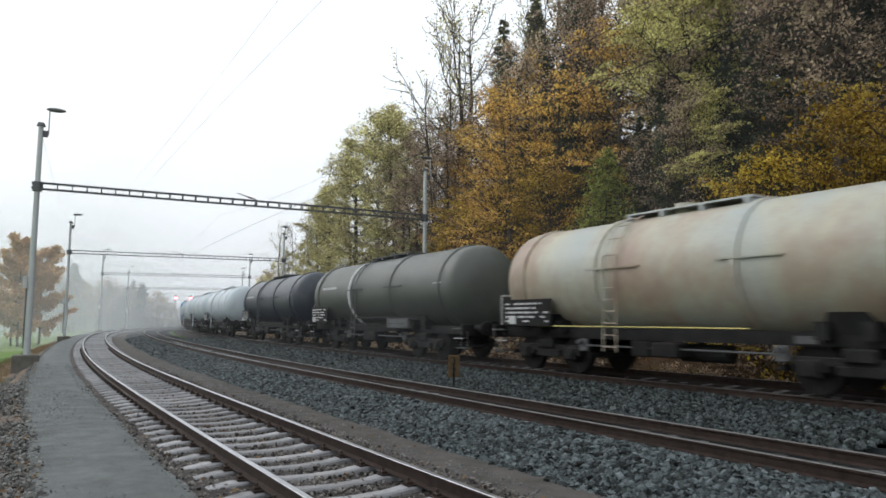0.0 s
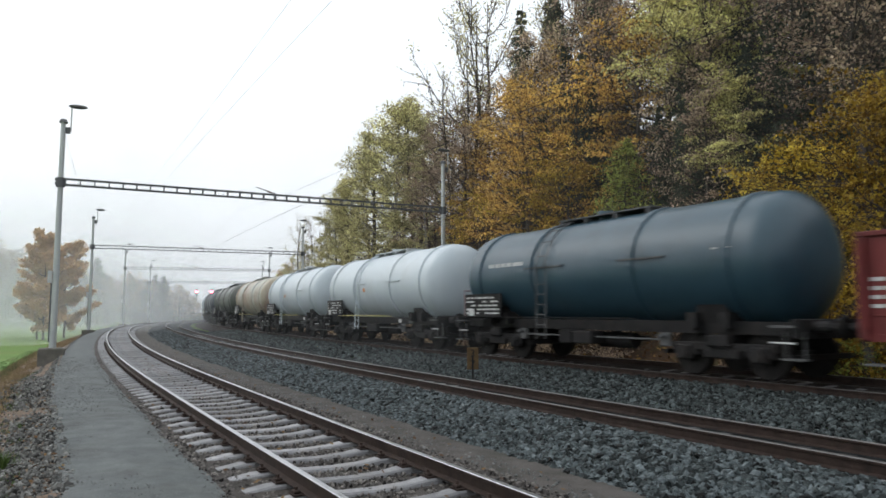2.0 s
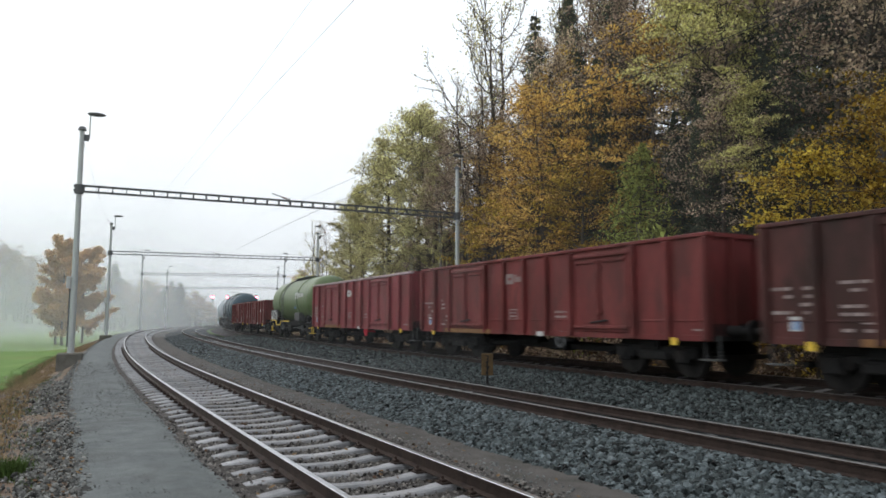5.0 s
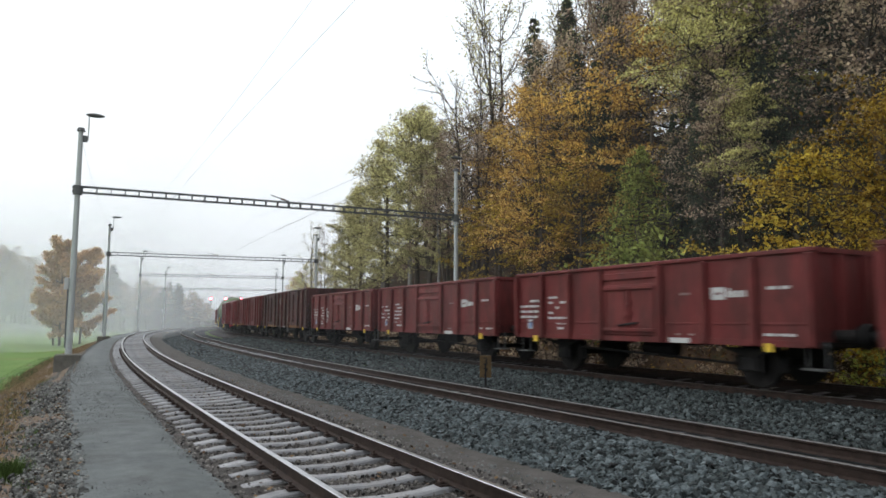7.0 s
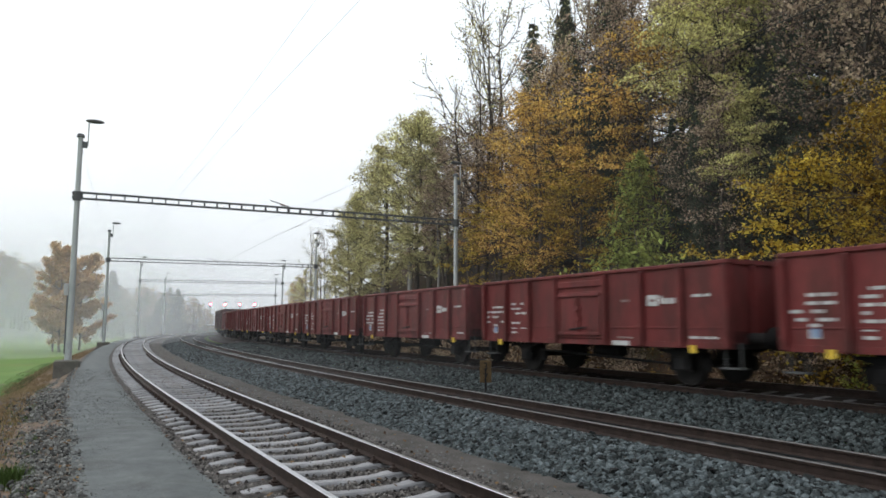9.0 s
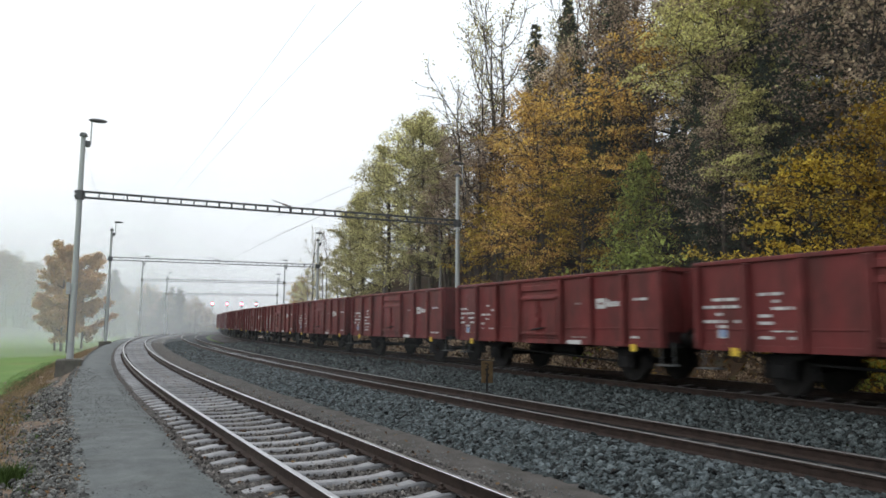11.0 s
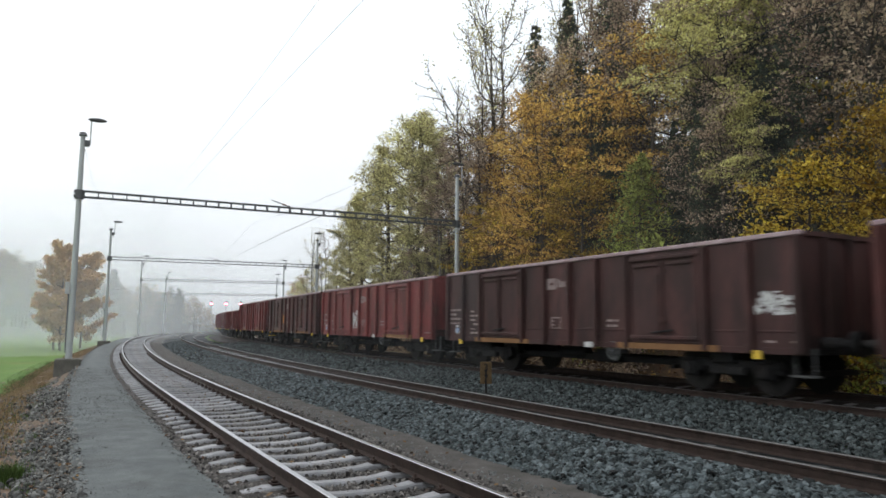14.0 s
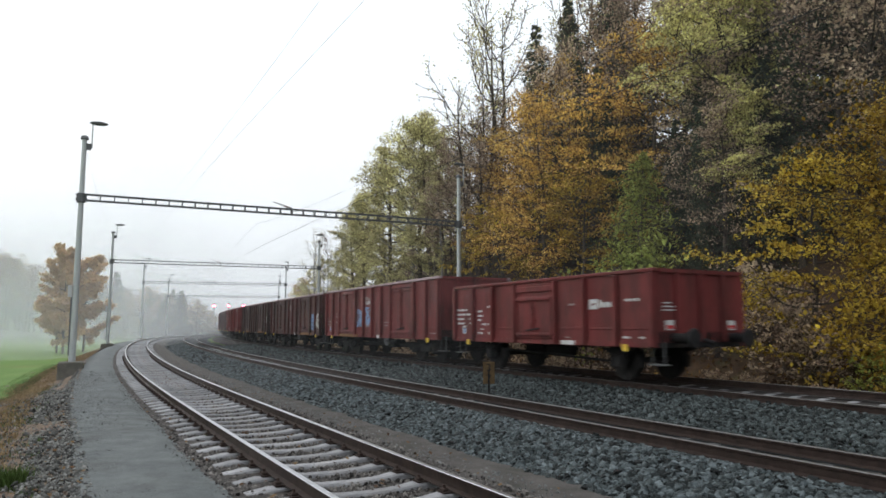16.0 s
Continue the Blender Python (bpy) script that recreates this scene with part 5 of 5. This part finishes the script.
# the lone autumn tree on the meadow and misty woods beyond
for x_t, y_t, sc in ((-42.2, 78, 0.98), (-44.0, 80, 0.86), (-42.0, 82, 0.92)):
    m_t = pose(x_t, y_t, -1.2, 0, 0, random.uniform(0, 360))
    ob = copy_thing(KINDS["meadow"], m_t) if "meadow" in used else KINDS["meadow"]
    ob.matrix_basis = m_t
    used.add("meadow")
    ob.scale = (sc * 0.95, sc * 0.95, sc * 1.2)
for k in range(96):
    b_t = -40 + k * 0.23 + random.uniform(-0.3, 0.3)
    a, r = radians(b_t), random.uniform(168, 212)
    kind = random.choice(("russet", "russet", "spruce", "russet", "spruce"))
    sc = random.uniform(0.78, 1.12) * float(np.interp(b_t, [-33, -27, -22, -18], [0.82, 0.78, 0.66, 0.4]))
    ob = copy_thing(KINDS[kind], pose(r * math.sin(a), r * math.cos(a), -1.6 + float(np.interp(b_t, [-36, -25], [5, 0])), 0, 0, random.uniform(0, 360)))
    ob.scale = (sc * 1.7, sc * 1.7, sc * (0.95 if kind == "spruce" else 1.1))

# far wooded ridge across the valley
ss_r = np.linspace(-60, 20, 60)
rv = []
for i, a in enumerate(ss_r):
    for rr, zz in ((232, -3), (270, 14), (340, 26), (430, 37)):
        bump = 6 * math.sin(a * 0.21) + 4 * math.sin(a * 0.53 + 1)
        fall = float(np.interp(a, [-36, -31, -25, -19], [1.05, 0.85, 0.4, 0.03]))
        rv.append((rr * math.sin(radians(a)), rr * math.cos(radians(a)), zz * fall + (bump * fall if zz > 0 else 0)))
ri = np.arange(60 * 4).reshape(60, 4)
ridge = raw("backdrop_ridge", rv, np.stack([ri[:-1, :-1], ri[1:, :-1], ri[1:, 1:], ri[:-1, 1:]], -1).reshape(-1, 4), surf("ridge_wood", (0.03, 0.04, 0.03), (0.07, 0.07, 0.04), 0.05, 0.95, fine=0.4), smooth=True)
tagged(ridge, "dark wooded ridge lost in mist", "hill", "", "structure")

# ---- mist: thin veils that scatter the daylight, thicker with distance ----
def mist(radius, amount, a0, a1, top, fade, thin=1.0):
    m = bpy.data.materials.new("mist")
    m.use_nodes = True
    n, l = m.node_tree.nodes, m.node_tree.links
    n.remove(n["Principled BSDF"])
    dif, trl, tra = n.new("ShaderNodeBsdfDiffuse"), n.new("ShaderNodeBsdfTranslucent"), n.new("ShaderNodeBsdfTransparent")
    for x in (dif, trl):
        x.inputs[0].default_value = (0.94, 0.97, 0.99, 1)
    m1, m2, ns, mr, tc = n.new("ShaderNodeMixShader"), n.new("ShaderNodeMixShader"), n.new("ShaderNodeTexNoise"), n.new("ShaderNodeMapRange"), n.new("ShaderNodeTexCoord")
    ns.inputs["Scale"].default_value = 0.03
    l.new(tc.outputs["Object"], ns.inputs["Vector"])
    mr.inputs[1].default_value, mr.inputs[2].default_value, mr.inputs[3].default_value, mr.inputs[4].default_value = 0.3, 0.7, amount * 0.75, min(1.0, amount * 1.25)
    l.new(ns.outputs[0], mr.inputs[0])
    sep, hz, ml = n.new("ShaderNodeSeparateXYZ"), n.new("ShaderNodeMapRange"), n.new("ShaderNodeMath")
    hz.interpolation_type, ml.operation = "SMOOTHSTEP", "MULTIPLY"
    l.new(tc.outputs["Object"], sep.inputs[0]), l.new(sep.outputs["Z"], hz.inputs[0])
    hz.inputs[1].default_value, hz.inputs[2].default_value, hz.inputs[3].default_value, hz.inputs[4].default_value = 1.0, fade * radius, 1.0, 0.0
    l.new(mr.outputs[0], ml.inputs[0]), l.new(hz.outputs[0], ml.inputs[1])
    # thicker over the meadow than along the line
    sd, m3 = n.new("ShaderNodeMapRange"), n.new("ShaderNodeMath")
    sd.interpolation_type, m3.operation = "SMOOTHSTEP", "MULTIPLY"
    sd.inputs[1].default_value, sd.inputs[2].default_value, sd.inputs[3].default_value, sd.inputs[4].default_value = -0.44 * radius, -0.24 * radius, 1.0, thin
    l.new(sep.outputs["X"], sd.inputs[0]), l.new(ml.outputs[0], m3.inputs[0]), l.new(sd.outputs[0], m3.inputs[1])
    l.new(dif.outputs[0], m1.inputs[1]), l.new(trl.outputs[0], m1.inputs[2])
    l.new(m3.outputs[0], m2.inputs[0]), l.new(tra.outputs[0], m2.inputs[1]), l.new(m1.outputs[0], m2.inputs[2])
    l.new(m2.outputs[0], n["Material Output"].inputs[0])
    aa = np.radians(np.linspace(a0, a1, 40))
    v = np.concatenate([np.stack([radius * np.sin(aa), radius * np.cos(aa), np.full(40, z)], -1) for z in (-3.0, top)])
    i = np.arange(39)
    ob = raw("mist_veil", v, np.stack([i, i + 1, i + 41, i + 40], -1), m, smooth=True)
    tagged(ob, "thin morning mist hanging over the valley", "mist", "morning mist", "stuff")


for r_m, a_m, f_m, t_m in ((76, 0.195, 0.22, 0.45), (100, 0.19, 0.17, 0.55), (120, 0.19, 0.17, 0.6), (140, 0.19, 0.18, 0.55), (160, 0.195, 0.3, 0.4), (224, 0.195, 0.45, 0.3), (260, 0.195, 0.45, 0.3)):
    mist(r_m, a_m, -75, 40, (f_m + 0.03) * r_m, f_m, t_m)
mist(22, 0.021, -75, 60, 30, 1.6)


# ---- signals, marker post, small things ----
def signal(x, y, z_lamp):
    p = Vector((x, y, 0))
    ob = tagged(empty("railway_signal", pose(p.x, p.y, 0, 0, 0, 106)), "railway signal showing a red light on a slim post", "signal", "red signals")
    part("post", rodded((0, 0, -0.4), (0, 0, z_lamp + 0.6), 0.08, sides=10), GREYIRON, ob)
    head = part("signal_head", boxed(-0.1, 0.1, -0.28, 0.28, z_lamp - 0.75, z_lamp + 0.75, bevel=0.04), BLACKIRON, ob)
    part("red_lamp", rodded((-0.18, 0, z_lamp), (-0.1, 0, z_lamp), 0.3, sides=16), REDLIGHT, head, "glowing red lamp")
    bm = bmesh.new()
    for k in (-1, 1):
        rod(bm, (-0.22, 0, z_lamp + 0.42 * k), (-0.1, 0, z_lamp + 0.42 * k), 0.13, sides=12)
    part("lamp_hood", bm, BLACKIRON, head)


REDLIGHT = glow("red_lamp", (1.0, 0.05, 0.10), 60.0)
for k_s in range(4):
    signal(-65.3 + 3.95 * k_s, 199.0 + 0.8 * k_s, 7.5)


def marker_post():
    p = at(13.1, 6.5)
    ob = tagged(empty("marker_post", pose(p.x, p.y, 0, 0, 0, -4)), "weathered ochre marker board on a short post", "marker post")
    part("post", rodded((0, 0, -0.5), (0, 0, 0.55), 0.03), BLACKIRON, ob)
    for text, z in (("3", 0.5), ("7", 0.23)):
        cu = bpy.data.curves.new("digit", "FONT")
        cu.body, cu.size, cu.extrude, cu.align_x = text, 0.27, 0.003, "CENTER"
        tmp = bpy.data.objects.new("digit", cu)
        me = bpy.data.meshes.new_from_object(tmp)
        bpy.data.objects.remove(tmp)
        me.materials.append(BLACKIRON)
        o = new("digit", me)
        o.parent = ob
        o.matrix_basis = pose(0, -0.026, z, 90, 0, 0)
    b = part("board", boxed(-0.15, 0.15, -0.02, 0.02, 0.18, 0.74, bevel=0.015), surf("ochre_board", (0.062, 0.040, 0.020), (0.105, 0.07, 0.034), 6, 0.8, stain=(0.07, 0.05, 0.03), stain_scale=4), ob)
    return ob


marker_post()
stones("ballast_stones", STONE, [
    (0, 13, 27000, [(2.32, -0.31), (2.6, -0.27), (3.64, Z2 - 0.19 + C2), (4.05, Z2 - 0.19 + C2)], 0.041),
    (13, 34, 24000, [(2.32, -0.31), (2.6, -0.27), (3.64, Z2 - 0.19 + C2), (4.05, Z2 - 0.19 + C2)], 0.042),
    (34, 70, 8000, [(2.32, -0.31), (2.6, -0.27), (3.64, Z2 - 0.19 + C2), (4.05, Z2 - 0.19 + C2)], 0.055),
], "blue-grey broken ballast stones along the tracks", 3)
stones("ballast_stones", DARKSTONE, [
    (3, 22, 22000, [(6.0, Z2 - 0.19 - C2), (7.1, -0.02), (8.4, Z3 - 0.2 + C3), (9.0, Z3 - 0.2)], 0.039),
    (22, 60, 9000, [(6.0, Z2 - 0.19 - C2), (7.1, -0.02), (8.4, Z3 - 0.2 + C3), (9.0, Z3 - 0.2)], 0.055),
], "dark brownish broken ballast stones of the far track", 5)
stones("old_ballast_stones", OLDSTONE, [
    (-2, 30, 10000, [(-1.5, -0.25), (-1.2, -0.25), (1.2, -0.25), (1.6, -0.25)], 0.021),
    (0, 14, 11000, [(-1.5, -0.242), (-1.2, -0.242), (1.2, -0.242), (1.6, -0.242)], 0.02),
], "small brown stones between the old sleepers", 4)


stones("verge_stones", VERGESTONE, [
    (-2, 12, 5200, [(-3.5, -0.25), (-3.2, -0.22), (-2.75, -0.2)], 0.02),
    (-2, 24, 6500, [(-4.6, -0.46), (-3.9, -0.31), (-3.4, -0.24), (-2.9, -0.2)], 0.019),
    (12, 34, 3200, [(-3.5, -0.25), (-3.2, -0.22), (-2.8, -0.2)], 0.024),
    (-2, 20, 300, [(-3.6, -0.26), (-3.2, -0.22), (-2.8, -0.2)], 0.036),
], "grey and mossy loose gravel along the verge", 8)
stones("path_grit_stones", GRITSTONE, [
    (-2, 12, 3500, [(-2.95, -0.195), (-2.2, -0.18), (-1.45, -0.215)], 0.008),
    (12, 30, 3000, [(-2.95, -0.19), (-2.2, -0.175), (-1.45, -0.21)], 0.011),
    (-2, 20, 250, [(-2.95, -0.19), (-1.45, -0.21)], 0.016),
    (0, 26, 1500, [(1.5, -0.24), (2.0, -0.25)], 0.016),
], "fine grit scattered over the footpath", 9)


def tufts(name, label, material, seed, spans):
    """Grass blades: thin bent triangles in tufts along the line."""
    rs = np.random.RandomState(seed)
    vs = []
    for s0, s1, d0, d1, n, tall in spans:
        s, d = s0 + (s1 - s0) * rs.rand(n), d0 + (d1 - d0) * rs.rand(n)
        z = np.interp(d, [-6.2, -5.6, -5.0, -4.4, -3.9, -3.4, -3.0], [-0.9, -0.84, -0.67, -0.43, -0.33, -0.26, -0.22]) - bank(s, d)
        x, y = grid_at(s, d)
        for k in range(9):
            a = rs.rand(n) * math.tau
            h = tall * (0.4 + 0.8 * rs.rand(n))
            w = 0.006 + 0.004 * rs.rand(n)
            bx, by = x + 0.035 * rs.randn(n), y + 0.035 * rs.randn(n)
            lean = 0.5 * h
            vs.append(np.stack([np.stack([bx - w * np.sin(a), by + w * np.cos(a), z - 0.02], -1), np.stack([bx + w * np.sin(a), by - w * np.cos(a), z - 0.02], -1), np.stack([bx + lean * np.cos(a), by + lean * np.sin(a), z + h], -1)], 1))
    v = np.concatenate(vs)
    return tagged(raw(name, v.reshape(-1, 3), np.arange(len(v) * 3).reshape(-1, 3), material), label, "grass", "", "stuff")


DRYGRASS = surf("dry_grass", (0.19, 0.13, 0.07), (0.27, 0.19, 0.10), 2, 0.9, island=0.5)
WETGRASS = surf("green_grass", (0.045, 0.075, 0.02), (0.075, 0.115, 0.03), 2, 0.9, island=0.5)
tufts("dry_grass", "dry brown grass on the verge", DRYGRASS, 41, [(0, 40, -5.9, -3.7, 5200, 0.10), (40, 90, -5.5, -3.4, 2500, 0.14)])
tufts("green_grass", "short green grass at the meadow edge", WETGRASS, 42, [(2, 60, -6.4, -4.6, 5000, 0.10), (0, 30, -4.6, -3.3, 500, 0.08), (7.9, 8.3, -3.85, -3.45, 120, 0.2)])


def fallen_leaves():
    rs = np.random.RandomState(77)
    n = 1900
    s, d = 2 + 40 * rs.rand(n) ** 1.3, np.where(rs.rand(n) < 0.3, -4.8 + 2.0 * rs.rand(n) ** 0.8, np.where(rs.rand(n) < 0.4, -1.5 + 3.4 * rs.rand(n), 11.2 + 2.5 * rs.rand(n)))
    z = np.interp(d, [-4.8, -4.4, -3.9, -3.4, -2.9, -1.5, -1.2, 1.4, 2.0, 11.2, 12.0, 13.4], [-0.55, -0.4, -0.29, -0.22, -0.165, -0.18, -0.16, -0.17, -0.2, 0.16, -0.25, -0.4]) + 0.012 - bank(s, d)
    x, y = grid_at(s, d)
    c = np.stack([x, y, z], -1)
    a = rs.rand(n) * math.tau
    u = np.stack([np.cos(a), np.sin(a), 0.3 * rs.randn(n)], -1) * (0.02 + 0.025 * rs.rand(n))[:, None]
    v = np.stack([-np.sin(a), np.cos(a), 0.3 * rs.randn(n)], -1) * (0.014 + 0.016 * rs.rand(n))[:, None]
    q = np.stack([c - u, c + v, c + u, c - v], 1).reshape(-1, 3)
    tagged(raw("fallen_leaves", q, np.arange(n * 4).reshape(-1, 4), surf("fallen_leaf", (0.13, 0.075, 0.03), (0.08, 0.045, 0.025), 3, 0.85, island=0.6)), "fallen brown and yellow leaves on the ground", "leaves", "", "stuff")


fallen_leaves()


def leaf_litter():
    rs = np.random.RandomState(78)
    n = 9000
    s, d = 4 + 50 * rs.rand(n) ** 1.2, 11.9 + 6.0 * rs.rand(n) ** 1.4
    z = np.interp(d, [11.9] + [p[0] for p in HILL], [-0.36] + [p[1] for p in HILL]) + 0.06 + 0.1 * rs.rand(n)
    x, y = grid_at(s, d)
    c = np.stack([x, y, z], -1)
    u, v = rs.randn(n, 3), rs.randn(n, 3)
    u /= np.linalg.norm(u, axis=1)[:, None] / (0.05 + 0.05 * rs.rand(n))[:, None]
    v /= np.linalg.norm(v, axis=1)[:, None] / (0.03 + 0.04 * rs.rand(n))[:, None]
    q = np.stack([c - u, c + v, c + u, c - v], 1).reshape(-1, 3)
    tagged(raw("leaf_litter", q, np.arange(n * 4).reshape(-1, 4), surf("litter_leaf", (0.20, 0.11, 0.03), (0.11, 0.055, 0.025), 1.2, 0.85, island=0.7)), "yellow and brown leaves piled at the foot of the slope", "leaves", "", "stuff")


leaf_litter()

# ---- motion ----
SPEED = 21.33


def motions():
    times = [i * 0.5 for i in range(33)]
    for thing, front, length, pivot in TRAIN:
        rows = []
        for t in times:
            mid = front - length / 2 + SPEED * t
            a, b = at(mid + pivot, D3, Z3), at(mid - pivot, D3, Z3)
            rows.append((t, Matrix.Translation((a + b) / 2) @ pose(0, 0, 0, 0, 0, math.degrees(math.atan2(a.y - b.y, a.x - b.x)))))
        walk(thing, rows)
    # wheels roll along the rail, a row for every thirtieth of a second
    step = SPEED / 30 / 0.47
    for wheel in WHEELSETS:
        p = wheel.location.copy()
        walk(wheel, [(i / 30, Matrix.Translation(p) @ Matrix.Rotation(step * i, 4, "Y")) for i in range(481)])


motions()
